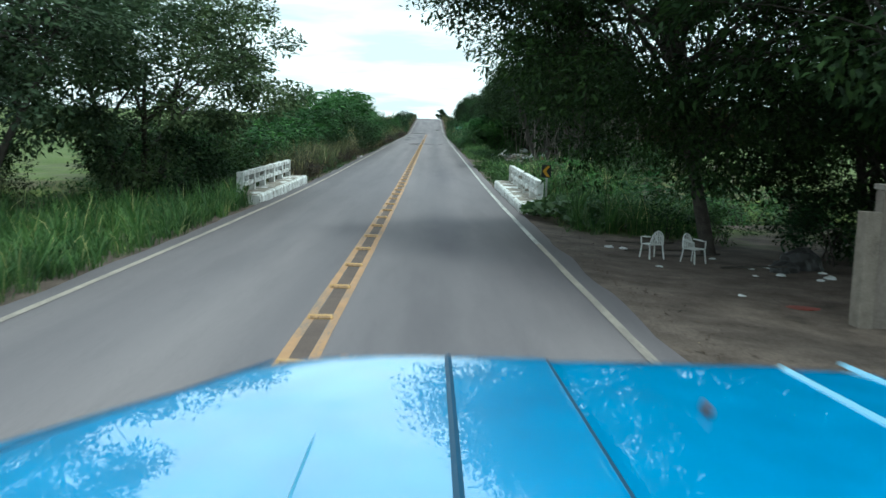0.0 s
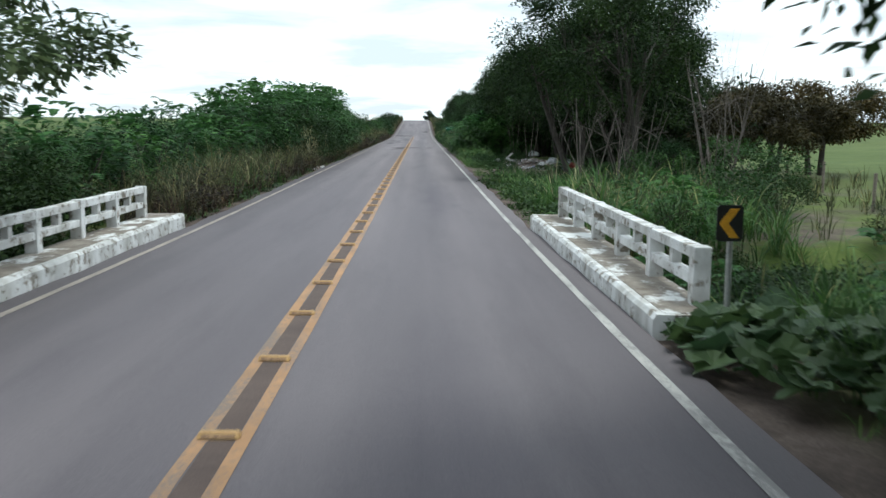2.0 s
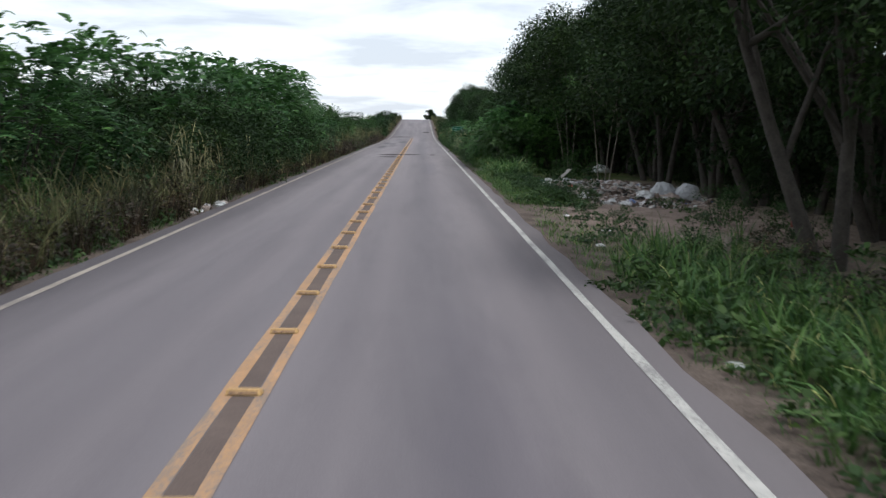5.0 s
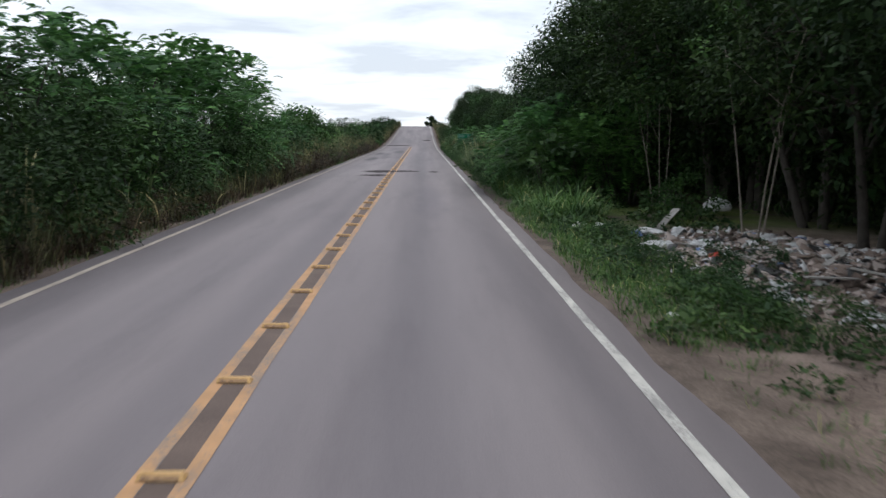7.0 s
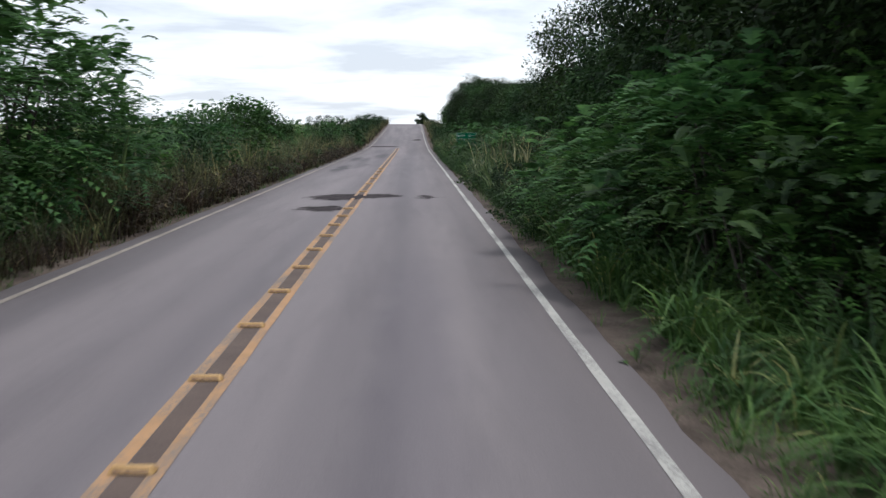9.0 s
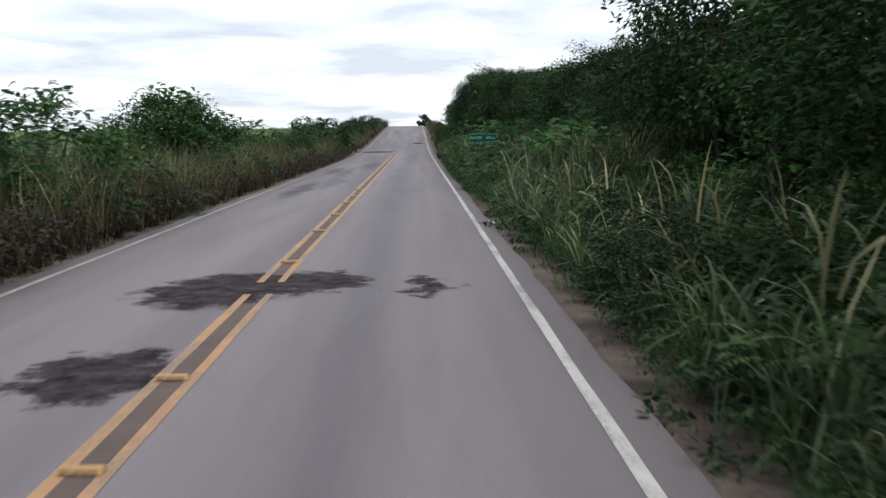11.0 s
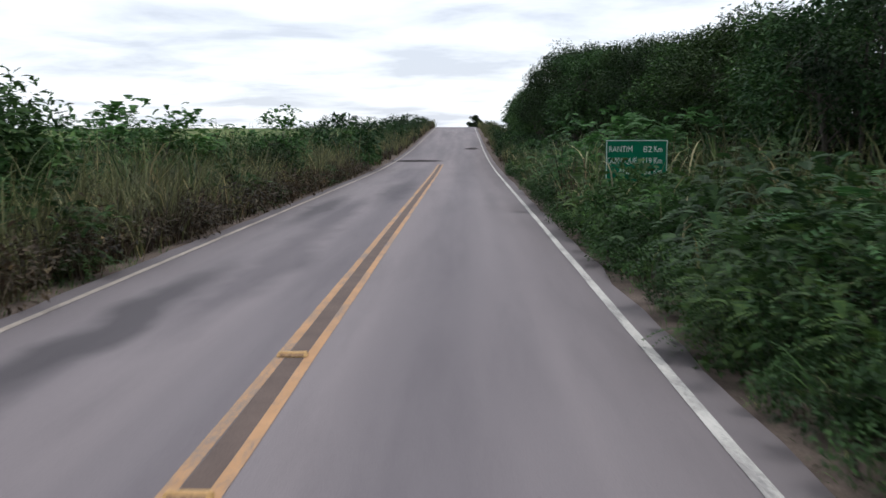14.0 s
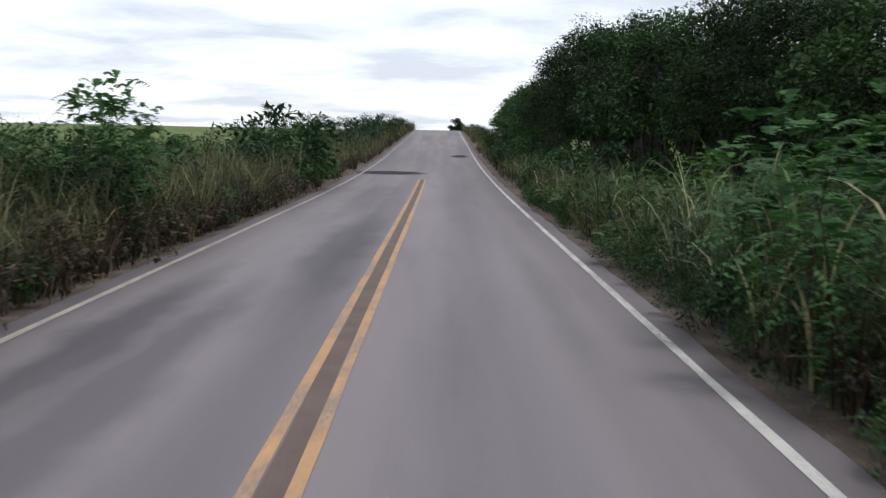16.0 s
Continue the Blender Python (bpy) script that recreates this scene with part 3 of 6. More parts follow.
stud = thing("road_stud", "dirty yellow raised stud across the double centre line", "road stud", "studs along the centre line", (0.01, STUD_Y[0], road_z(STUD_Y[0]) + 0.004))
part("body", stud_body(), STUD, stud)
for s in (-1, 1):
    face = boxed(-0.115, 0.115, -0.002, 0.002, -0.014, 0.014)
    bmesh.ops.rotate(face, verts=face.verts, matrix=Matrix.Rotation(radians(40) * s, 3, "X"))
    bmesh.ops.translate(face, verts=face.verts, vec=(0, s * 0.052, 0.024))
    part("reflector", face, STUD_FACE, stud, "dull amber reflector strip")
for k, y in enumerate(STUD_Y[1:]):
    rng = random.Random(k)
    copy_thing(stud, pose(rng.uniform(-0.02, 0.02), y, road_z(y) + 0.004, 0, 0, rng.uniform(-3, 3)))


# ---- the bridge ----
def railing(side, y0, y1, x, label):
    """Concrete parapet: square posts, a top and a middle rail, and a stub between each pair of posts."""
    base = road_z((y0 + y1) / 2) + 0.24
    rail = thing("bridge_railing", label, "bridge railing", "bridge railings", (x, y0, base))
    length, bays, high = y1 - y0, 5, 0.66
    step = (length - 0.2) / bays
    for k in range(bays + 1):
        bm = boxed(-0.10, 0.10, k * step, k * step + 0.2, -0.35 if k in (0, bays) else -0.25, high + 0.012, bevel=0.015)
        part("post", rough_up(bm, 0.014, 4, k + side), WHITEWASH, rail)
    for k in range(bays):
        a, b = k * step + 0.2, (k + 1) * step
        part("top_rail", rough_up(boxed(-0.085, 0.085, a, b, high - 0.13, high, bevel=0.012), 0.01, 5, k), WHITEWASH, rail)
        part("middle_rail", rough_up(boxed(-0.07, 0.07, a, b, 0.22, 0.345, bevel=0.012), 0.01, 5, k + 9), WHITEWASH, rail)
        part("stub", rough_up(boxed(-0.06, 0.06, (a + b) / 2 - 0.07, (a + b) / 2 + 0.07, 0.345, high - 0.13, bevel=0.008), 0.006, 6, k), WHITEWASH, rail)
    return rail


def ledge(side, y0, y1, xin, xout, label):
    z = road_z((y0 + y1) / 2)
    ob = thing("bridge_walkway", label, "walkway", "bridge walkways", (0, 0, z))
    bm = bmesh.new()
    n = 22
    rows = []
    for k in range(n + 1):
        y = y0 + (y1 - y0) * k / n
        j = 0.035 * noise.noise(Vector((y * 0.9, side, 0)))
        prof = [(xin + side * j, -0.25), (xin + side * (j + 0.01), 0.20 + j * 0.5), (xin + side * (0.05 + j), 0.25 + 0.02 * noise.noise(Vector((y * 2, 1, 1))))]
        prof += [(xin + side * 0.18, 0.25), (xout - side * 0.02, 0.24), (xout, 0.2), (xout, -0.35)]
        rows.append([bm.verts.new((px, y, pz)) for px, pz in prof])
    for a, b in zip(rows, rows[1:]):
        for c in range(len(a) - 1):
            bm.faces.new((a[c], a[c + 1], b[c + 1], b[c]))
    bm.faces.new(rows[0][::-1])
    bm.faces.new(rows[-1])
    bmesh.ops.recalc_face_normals(bm, faces=bm.faces)
    part("slab", bm, WHITEWASH, ob)
    top = boxed(min(xin + side * 0.14, xout - side * 0.03), max(xin + side * 0.14, xout - side * 0.03), y0 + 0.08, y1 - 0.08, 0.2, 0.256)
    bmesh.ops.subdivide_edges(top, edges=[e for e in top.edges if e.calc_length() > 2], cuts=10)
    part("tread", top, LEDGE_TOP, ob, "trodden grey concrete with flaking white paint")
    return ob


railing(-1, 28.4, 38.0, -4.52, "flaking white concrete bridge railing with square openings")
railing(1, 28.1, 38.5, 4.48, "flaking white concrete bridge railing with square openings")
ledge(-1, 28.1, 38.9, -3.86, -4.66, "whitewashed concrete walkway ledge beside the bridge railing")
ledge(1, 27.6, 39.0, 3.82, 4.62, "whitewashed concrete walkway ledge beside the bridge railing")
deck = boxed(-4.4, 4.4, 28.2, 38.4, -0.62, -0.12)
bmesh.ops.translate(deck, verts=deck.verts, vec=(0, 0, road_z(33)))
tagged(part("bridge_deck", deck, CONCRETE), "stained concrete slab carrying the road over the stream", "bridge", kind="structure")

# ---- chevron sign ----
chev = thing("chevron_sign", "black and amber chevron sign on a grey metal post", "road sign", at=(4.58, 27.55, ground_z(4.66, 27.55)), turn=1.5)
cz = 1.28 - ground_z(4.66, 27.55)
part("post", rod([(0.02, 0.03, -0.3), (0.02, 0.03, cz + 0.16)], 0.032), GALV, chev)
plate = boxed(-0.14, 0.14, -0.006, 0.006, cz - 0.19, cz + 0.19)
bmesh.ops.bevel(plate, geom=[e for e in plate.edges if abs(e.verts[0].co.y - e.verts[1].co.y) > 0.005], offset=0.02, segments=3, affect="EDGES")
panel = part("panel", plate, SIGN_BLACK, chev)
bm = bmesh.new()
for s in (-1, 1):
    pts = [(-0.115, 0.0), (-0.015, 0.0), (0.10, s * 0.155), (0.005, s * 0.155)]
    f = bm.faces.new([bm.verts.new((px, -0.010, cz + pz)) for px, pz in pts])
    ext = bmesh.ops.extrude_face_region(bm, geom=[f])
    bmesh.ops.translate(bm, verts=[v for v in ext["geom"] if isinstance(v, bmesh.types.BMVert)], vec=(0, 0.005, 0))
bmesh.ops.recalc_face_normals(bm, faces=bm.faces)
part("arrow", bm, SIGN_AMBER, panel, "amber chevron arrow")

# ---- distance sign ----
SX, SY, SZ = 4.74, 146.7, 2.0
board = thing("distance_sign", "green distance sign with scratched white lettering on posts", "road sign", at=(SX, SY, 0), turn=1.0)
WIDE, HIGH = 1.36, 0.94
panel = part("panel", boxed(0, WIDE, -0.01, 0.01, SZ - HIGH, SZ, bevel=0.004), SIGN_GREEN, board)
bm = bmesh.new()
for a in ((0, WIDE, SZ - 0.028, SZ - 0.012), (WIDE - 0.026, WIDE - 0.010, SZ - HIGH, SZ - 0.012), (0.01, 0.026, SZ - HIGH, SZ - 0.012), (0, WIDE, SZ - HIGH + 0.012, SZ - HIGH + 0.028)):
    box(bm, a[0], a[1], -0.016, -0.0125, a[2], a[3])
part("border", bm, SIGN_WHITE, panel, "thin white border")
for px in (0.2, WIDE - 0.2):
    part("post", rod([(px, 0.05, ground_z(SX + px, SY) - 0.3), (px, 0.05, SZ - 0.03)], 0.035), GALV, board)


def lettering(text, size, x, z, parent, width=None):
    """Flat raised letters facing -y, their left foot at x, z."""
    cu = bpy.data.curves.new("letters", "FONT")
    cu.body, cu.size, cu.extrude, cu.resolution_u = text, size, 0.002, 3
    tmp = new("letters", cu)
    bpy.context.view_layer.update()
    mesh = bpy.data.meshes.new_from_object(tmp.evaluated_get(bpy.context.evaluated_depsgraph_get()))
    bpy.data.objects.remove(tmp)
    mesh.materials.clear()
    mesh.transform(Matrix.Rotation(radians(90), 4, "X"))
    if width:
        wide = max(v.co.x for v in mesh.vertices)
        mesh.transform(Matrix.Diagonal((width / wide, 1, 1, 1)))
    mesh.transform(Matrix.Translation((x, -0.015, z)))
    return part("lettering", mesh, SIGN_WHITE, parent, "white lettering")


for text, x, z, w in (("RANTIM", 0.06, SZ - 0.27, 0.52), ("82", 0.815, SZ - 0.27, 0.20), ("Km", 1.05, SZ - 0.27, 0.19), ("QUINIQUE", 0.02, SZ - 0.52, 0.66),
                      ("119", 0.79, SZ - 0.52, 0.22), ("Km", 1.05, SZ - 0.52, 0.19), ("ANI", 0.28, SZ - 0.76, 0.24), ("132", 0.74, SZ - 0.76, 0.27), ("Km", 1.05, SZ - 0.76, 0.19)):
    lettering(text, 0.185, x, z, panel, w)


# ---- plants ----
def unit(v):
    return v / np.maximum(np.linalg.norm(v, axis=-1, keepdims=True), 1e-6)


def leaf_mesh(name, places, size, rng, outward=None, slim=0.48, droop=0.25, vary=0.35):
    """Single leaves as folded lozenges, lying roughly outward and level."""
    n = len(places)
    az = rng.uniform(0, 2 * np.pi, n)
    along = np.stack([np.cos(az), np.sin(az), rng.normal(-droop, 0.45, n)], 1)
    if outward is not None:
        along = along + 0.9 * outward
    along = unit(along)
    side = unit(np.cross(along, np.array([0, 0, 1.0])) + rng.normal(0, 0.45, (n, 3)))
    up = np.cross(side, along)
    L = size * (1 + rng.uniform(-vary, vary, n))[:, None]
    W = L * slim
    v = np.stack([places, places + along * L * 0.45 + side * W * 0.5 + up * L * 0.06, places + along * L - up * L * 0.08,
                  places + along * L * 0.45 - side * W * 0.5 + up * L * 0.06], 1).reshape(-1, 3)
    return quads(name, v, np.arange(4 * n).reshape(-1, 4))


def frond_mesh(name, places, outward, length, rng, pairs=5, leaflet=0.32):
    """Feathery fronds: a drooping stalk with pairs of narrow leaflets."""
    n = len(places)
    az = rng.uniform(0, 2 * np.pi, n)
    along = unit(np.stack([np.cos(az), np.sin(az), rng.uniform(-0.25, 0.7, n)], 1) + 0.9 * outward)
    side = unit(np.cross(along, np.array([0, 0, 1.0])))
    up = np.cross(side, along)
    L = (length * (1 + rng.uniform(-0.35, 0.35, n)))[:, None]
    verts = []
    for k in range(pairs):
        s = (k + 0.8) / pairs
        p = places + along * L * s - np.array([0, 0, 1.0]) * L * 0.55 * s * s
        reach = L * leaflet * (1.15 - 0.75 * abs(s - 0.45))
        for d in (-1, 1):
            tip = p + side * d * reach + along * reach * 0.45 - up * reach * 0.25
            w = along * L * 0.5 / pairs
            verts.append(np.stack([p - w, tip, p + w], 1))
    v = np.concatenate(verts, 1).reshape(-1, 3)
    return quads(name, v, np.arange(len(v)).reshape(-1, 3))


def bent(a, b, rng, sag=0.12, n=5):
    a, b = np.array(a, float), np.array(b, float)
    L = np.linalg.norm(b - a)
    mid = rng.normal(0, sag * L * 0.5, 3) + np.array([0, 0, sag * L])
    return [tuple(a + (b - a) * s + mid * 4 * s * (1 - s) * 0.5) for s in np.linspace(0, 1, n)]


def tree(name, label, category, seed, height, spread, base, clumps, leaves, leaf, mats, group, thick=0.14, stems=1, fern=0, flat=0.75, clump_r=0.75, lean=0.25, slim=0.48, bare=False, twiggy=True):
    """A tapered trunk with limbs, and a crown of clumps of small leaves with gaps between them. base: where the crown begins."""
    rng = np.random.default_rng(seed)
    ob = thing(name, label, category, group)
    mid = np.array([0, 0, (height + base) / 2])
    tubes, stalks = [], []
    tops = []
    for s in range(stems):
        a = 2 * np.pi * s / max(stems, 1) + rng.uniform(0, 1)
        foot = np.array([math.cos(a), math.sin(a), 0]) * (0.12 * (stems > 1) * (1 + rng.uniform(0, 1.5)))
        foot[2] = -0.3
        head = np.array([math.cos(a) * spread * lean * (stems > 1), math.sin(a) * spread * lean * (stems > 1), base + (height - base) * rng.uniform(0.45, 0.75)]) + rng.normal(0, 0.12 * spread, 3) * (1, 1, 0)
        path = bent(foot, head, rng, 0.06, 7)
        stalks.append(tube(path, list(np.linspace(thick, thick * 0.3, 7)), (6 if height > 4 else 4) if height > 1.3 else 3))
        tops.append(path)
    places, outs = [], []
    total = 0
    limbs = []
    for k in range(max(4, clumps // 6)):
        path = tops[k % stems]
        root = np.array(path[int(rng.integers(2, 6))])
        d = unit(np.append(rng.normal(0, 1, 2), rng.uniform(-0.25, 0.9)))
        r = rng.uniform(0.45, 0.85)
        tip = mid + d * np.array([spread, spread, (height - base) / 2 * flat / 0.75]) * r
        tip[2] = max(tip[2], base * 0.9)
        limb = bent(root, tip, rng, 0.10, 5)
        limbs.append(limb)
        tubes.append(tube(limb, list(np.linspace(thick * 0.42, thick * 0.10, 5)), 4))
    for k in range(clumps):
        d = unit(rng.normal(0, 1, 3) * (1, 1, 0.8) + (0, 0, 0.15))
        r = rng.uniform(0.5, 1.0) ** 0.6 * (1 + 0.22 * noise.noise(Vector(d * 2.1) + Vector((seed, 0, 0))))
        c = mid + d * np.array([spread, spread, (height - base) / 2]) * r
        near = min(limbs, key=lambda l: np.linalg.norm(np.array(l[-1]) - c))
        start = near[int(rng.integers(2, 5))]
        twig = bent(start, c, rng, 0.10, 4)
        if twiggy:
            tubes.append(tube(twig, list(np.linspace(thick * 0.14, thick * 0.035, 4)), 3))
        n = int(leaves / clumps * rng.uniform(0.6, 1.4))
        off = rng.normal(0, 1, (n, 3))
        off = unit(off) * rng.uniform(0.15, 1, (n, 1)) ** 0.6 * clump_r * rng.uniform(0.75, 1.3) * np.array([1, 1, 0.62])
        places.append(c + off)
        outs.append(unit(off + d * 0.4))
    part("trunk", join_tubes("trunk", stalks), mats[0], ob)
    if height > 1.3:
        part("bough", join_tubes("bough", tubes), mats[0], ob)
    if not bare:
        p, o = np.concatenate(places), np.concatenate(outs)
        mesh = frond_mesh("crown", p, o, leaf, rng, fern, 1.6 / fern) if fern else leaf_mesh("crown", p, leaf, rng, o, slim)
        part("crown", mesh, mats[1], ob)
    return ob


def plant(source, x, y, size=1.0, turn=0.0, wide=1.0, sink=0.05):
    """A copy of a plant, standing on the ground."""
    m = pose(x, y, ground_z(x, y) - sink, 0, 0, turn) @ Matrix.Diagonal((size * wide, size * wide, size, 1))
    return copy_thing(source, m)


def settle(source, x, y, size=1.0, turn=0.0, wide=1.0, sink=0.05):
    source.matrix_basis = pose(x, y, ground_z(x, y) - sink, 0, 0, turn) @ Matrix.Diagonal((size * wide, size * wide, size, 1))


SHADE = "trees beside the road"
WOODS = "trees of the roadside wood"
FERNS = "feathery shrubs along the road"
BUSHES = "leafy shrubs along the road"

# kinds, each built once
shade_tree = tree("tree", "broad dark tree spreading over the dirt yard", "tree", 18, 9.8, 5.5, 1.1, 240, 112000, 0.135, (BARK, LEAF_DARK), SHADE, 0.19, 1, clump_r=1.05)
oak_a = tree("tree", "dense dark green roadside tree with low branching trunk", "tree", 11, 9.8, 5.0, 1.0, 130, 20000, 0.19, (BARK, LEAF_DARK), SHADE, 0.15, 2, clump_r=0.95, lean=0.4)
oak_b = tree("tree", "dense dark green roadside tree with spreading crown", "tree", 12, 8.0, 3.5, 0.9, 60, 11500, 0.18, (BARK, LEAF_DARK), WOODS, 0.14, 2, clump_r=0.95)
oak_c = tree("tree", "dark green woodland tree with bushy crown down low", "tree", 13, 7.4, 3.0, 0.2, 50, 8200, 0.19, (BARK, LEAF_MID), WOODS, 0.11, 3, clump_r=0.9)
far_oak = tree("tree", "distant dark green woodland tree with rounded crown", "tree", 14, 7.4, 3.3, 0.2, 32, 2300, 0.38, (BARK, LEAF_MID), WOODS, 0.13, 2, clump_r=1.0, twiggy=False)
brow_tree = tree("tree", "small round dark tree standing on the brow", "tree", 19, 6.0, 2.0, 1.2, 30, 7000, 0.33, (BARK, LEAF_DARK), SHADE, 0.16, 1, clump_r=0.75, twiggy=False)
airy = tree("tree", "airy green tree with slender stems and open crown", "tree", 15, 8.6, 4.6, 1.7, 84, 30000, 0.175, (BARK, LEAF_PALE), SHADE, 0.13, 3, clump_r=0.85, lean=0.5)
fern_a = tree("shrub", "tall feathery green shrub with several thin stems", "shrub", 21, 5.2, 2.1, 0.2, 38, 640, 0.50, (BARK, LEAF_FERN), FERNS, 0.05, 4, fern=6, clump_r=0.62, lean=0.5)
fern_b = tree("shrub", "broad feathery green shrub with arching fronds", "shrub", 22, 3.6, 2.1, 0.1, 30, 540, 0.45, (BARK, LEAF_FERN), FERNS, 0.045, 4, fern=6, clump_r=0.65, lean=0.5)
fern_c = tree("shrub", "fresh green feathery shrub beside the road", "shrub", 23, 2.2, 1.6, 0.0, 18, 300, 0.42, (BARK, LEAF_FRESH), FERNS, 0.03, 4, fern=8, clump_r=0.5, lean=0.5, twiggy=False)
fern_d = tree("shrub", "bright green feathery shrub standing before the dark wood", "shrub", 24, 3.6, 2.1, 0.1, 34, 700, 0.45, (BARK, LEAF_FERN_LIT), FERNS, 0.045, 4, fern=6, clump_r=0.62, lean=0.5)
bush_a = tree("shrub", "dense leafy dark green shrub", "shrub", 31, 3.2, 1.9, -0.1, 32, 2600, 0.165, (BARK, LEAF_MID), BUSHES, 0.045, 4, clump_r=0.62, lean=0.5, twiggy=False)
bush_b = tree("shrub", "low leafy green shrub with uneven outline", "shrub", 32, 1.7, 1.3, -0.1, 22, 1600, 0.12, (BARK, LEAF_MID), BUSHES, 0.03, 4, clump_r=0.45, lean=0.5, twiggy=False)
far_bush = tree("shrub", "distant rounded green shrub by the road", "shrub", 33, 2.8, 2.0, 0.0, 16, 900, 0.33, (BARK, LEAF_MID), BUSHES, 0.05, 3, clump_r=0.7, lean=0.5, twiggy=False)
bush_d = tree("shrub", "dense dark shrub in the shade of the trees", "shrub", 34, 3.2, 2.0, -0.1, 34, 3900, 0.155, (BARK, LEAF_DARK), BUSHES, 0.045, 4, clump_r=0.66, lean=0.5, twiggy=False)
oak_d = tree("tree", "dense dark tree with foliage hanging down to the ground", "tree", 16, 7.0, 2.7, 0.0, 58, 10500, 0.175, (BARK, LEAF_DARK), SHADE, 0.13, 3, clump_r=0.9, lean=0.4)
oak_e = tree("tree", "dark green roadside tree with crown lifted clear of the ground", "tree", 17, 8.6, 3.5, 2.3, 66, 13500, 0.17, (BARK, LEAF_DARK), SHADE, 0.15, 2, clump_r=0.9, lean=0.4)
# Dark leaves fill the space under the crowns in place of shade.
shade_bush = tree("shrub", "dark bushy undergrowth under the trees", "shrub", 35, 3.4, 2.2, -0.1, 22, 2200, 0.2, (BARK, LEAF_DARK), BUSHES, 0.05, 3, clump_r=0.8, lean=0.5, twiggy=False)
rusty = tree("tree", "wide low tree with rusty brown-green crown", "tree", 41, 4.6, 3.2, 1.2, 46, 17000, 0.18, (BARK, LEAF_RUST), SHADE, 0.16, 2, clump_r=0.8)
weed = tree("weed", "low fresh green broad-leaved weed", "weed", 51, 0.42, 0.5, -0.05, 12, 200, 0.115, (BARK, LEAF_FRESH), "weeds on the verge", 0.012, 1, clump_r=0.18, slim=0.6, twiggy=False)
straw = tree("dry_weed", "dry brown twiggy weed on the verge", "weed", 52, 1.15, 0.75, -0.05, 14, 330, 0.11, (STRAW_STEM, LEAF_DRY), "dry weeds along the verge", 0.014, 3, clump_r=0.3, lean=0.7, slim=0.4, twiggy=False)
twigs = tree("bare_tree", "bare grey dry tree with leaning thin branches", "tree", 61, 4.8, 1.7, 1.0, 46, 10, 0.1, (TWIG_BARK, None), "bare dry trees", 0.034, 3, lean=0.7, bare=True)
sapling = tree("sapling", "slender pale-barked sapling with few leaves", "tree", 62, 5.2, 1.5, 3.4, 10, 300, 0.16, (PALE_BARK, LEAF_MID), "thin saplings", 0.026, 3, lean=0.9, clump_r=0.4)


def row(kinds, x0, x1, y0, y1, step, low, high, seed):
    r = random.Random(seed)
    y = y0
    while y < y1:
        k = r.choice(kinds)
        plant(k, r.uniform(x0, x1), y + r.uniform(-0.3, 0.3) * step, r.uniform(low, high), r.uniform(0, 360), r.uniform(0.9, 1.15))
        y += step * r.uniform(0.75, 1.25)


def thicket(name, label, kinds, runs):
    """Undergrowth that nobody could count: many plants in one mesh. runs: x0, x1, y0, y1, step, low, high, seed."""
    verts, faces, slots, mats, total = [], [], [], [], 0
    store = []
    for kind in kinds:
        pieces = []
        for ob in kind.children:
            n, q = len(ob.data.vertices), len(ob.data.polygons)
            co, fa = np.empty(n * 3, np.float32), np.empty(q * 4, np.int32)
            ob.data.vertices.foreach_get("co", co)
            ob.data.loops.foreach_get("vertex_index", fa)
            m = ob.data.materials[0]
            if m not in mats:
                mats.append(m)
            pieces.append((co.reshape(-1, 3), fa.reshape(-1, 4), mats.index(m)))
        store.append(pieces)
    for x0, x1, y0, y1, step, low, high, seed in runs:
        r = random.Random(seed)
        y = y0
        while y < y1:
            x, yy, s, a = r.uniform(x0, x1), y + r.uniform(-0.3, 0.3) * step, r.uniform(low, high), r.uniform(0, 6.283)
            c, d = math.cos(a) * s, math.sin(a) * s
            for co, fa, m in store[r.randrange(len(store))]:
                verts.append(np.stack([co[:, 0] * c - co[:, 1] * d + x, co[:, 0] * d + co[:, 1] * c + yy, co[:, 2] * s + ground_z(x, yy) - 0.05], 1))
                faces.append(fa + total)
                slots.append(np.full(len(fa), m, np.int32))
                total += len(co)
            y += step * r.uniform(0.75, 1.25)
    mesh = quads(name, np.concatenate(verts), np.concatenate(faces))
    for m in mats:
        mesh.materials.append(m)
    mesh.polygons.foreach_set("material_index", np.concatenate(slots))
    return tagged(part(name, mesh, None), label, "undergrowth", kind="stuff")


# left of the road, from the start towards the brow
settle(airy, -8.0, 30.2, 1.0, 20, 1.08)
plant(airy, -10.2, 22.5, 0.98, 140, 1.05)
plant(airy, -14.5, 29, 1.05, 250)
plant(oak_b, -12.0, 18, 1.0, 200, 1.1)
plant(airy, -16.5, 24, 1.0, 80)
plant(bush_a, -11.5, 33, 0.75, 40)
plant(bush_a, -9.3, 36, 0.7, 140)
plant(bush_a, -13.5, 27, 0.7, 10)
row([bush_a, fern_b], -8.6, -6.6, 40.5, 57, 1.9, 0.8, 0.98, 71)
row([bush_d], -7.4, -5.7, 29, 38.5, 1.2, 0.65, 0.9, 179)
settle(fern_a, -9.2, 68, 0.85, 0)
settle(fern_b, -6.8, 57, 0.8, 90)
row([fern_a, bush_a], -8.2, -6.8, 57.5, 63, 1.8, 0.9, 1.0, 172)
row([fern_a, bush_d, bush_a], -8.2, -6.8, 63, 71, 2.2, 1.04, 1.17, 72)
row([fern_a, fern_a, bush_d], -8.2, -6.8, 71, 80.5, 2.0, 1.07, 1.2, 177)
row([bush_a, fern_b], -13.5, -8.5, 38.5, 50, 1.2, 0.72, 0.92, 178)
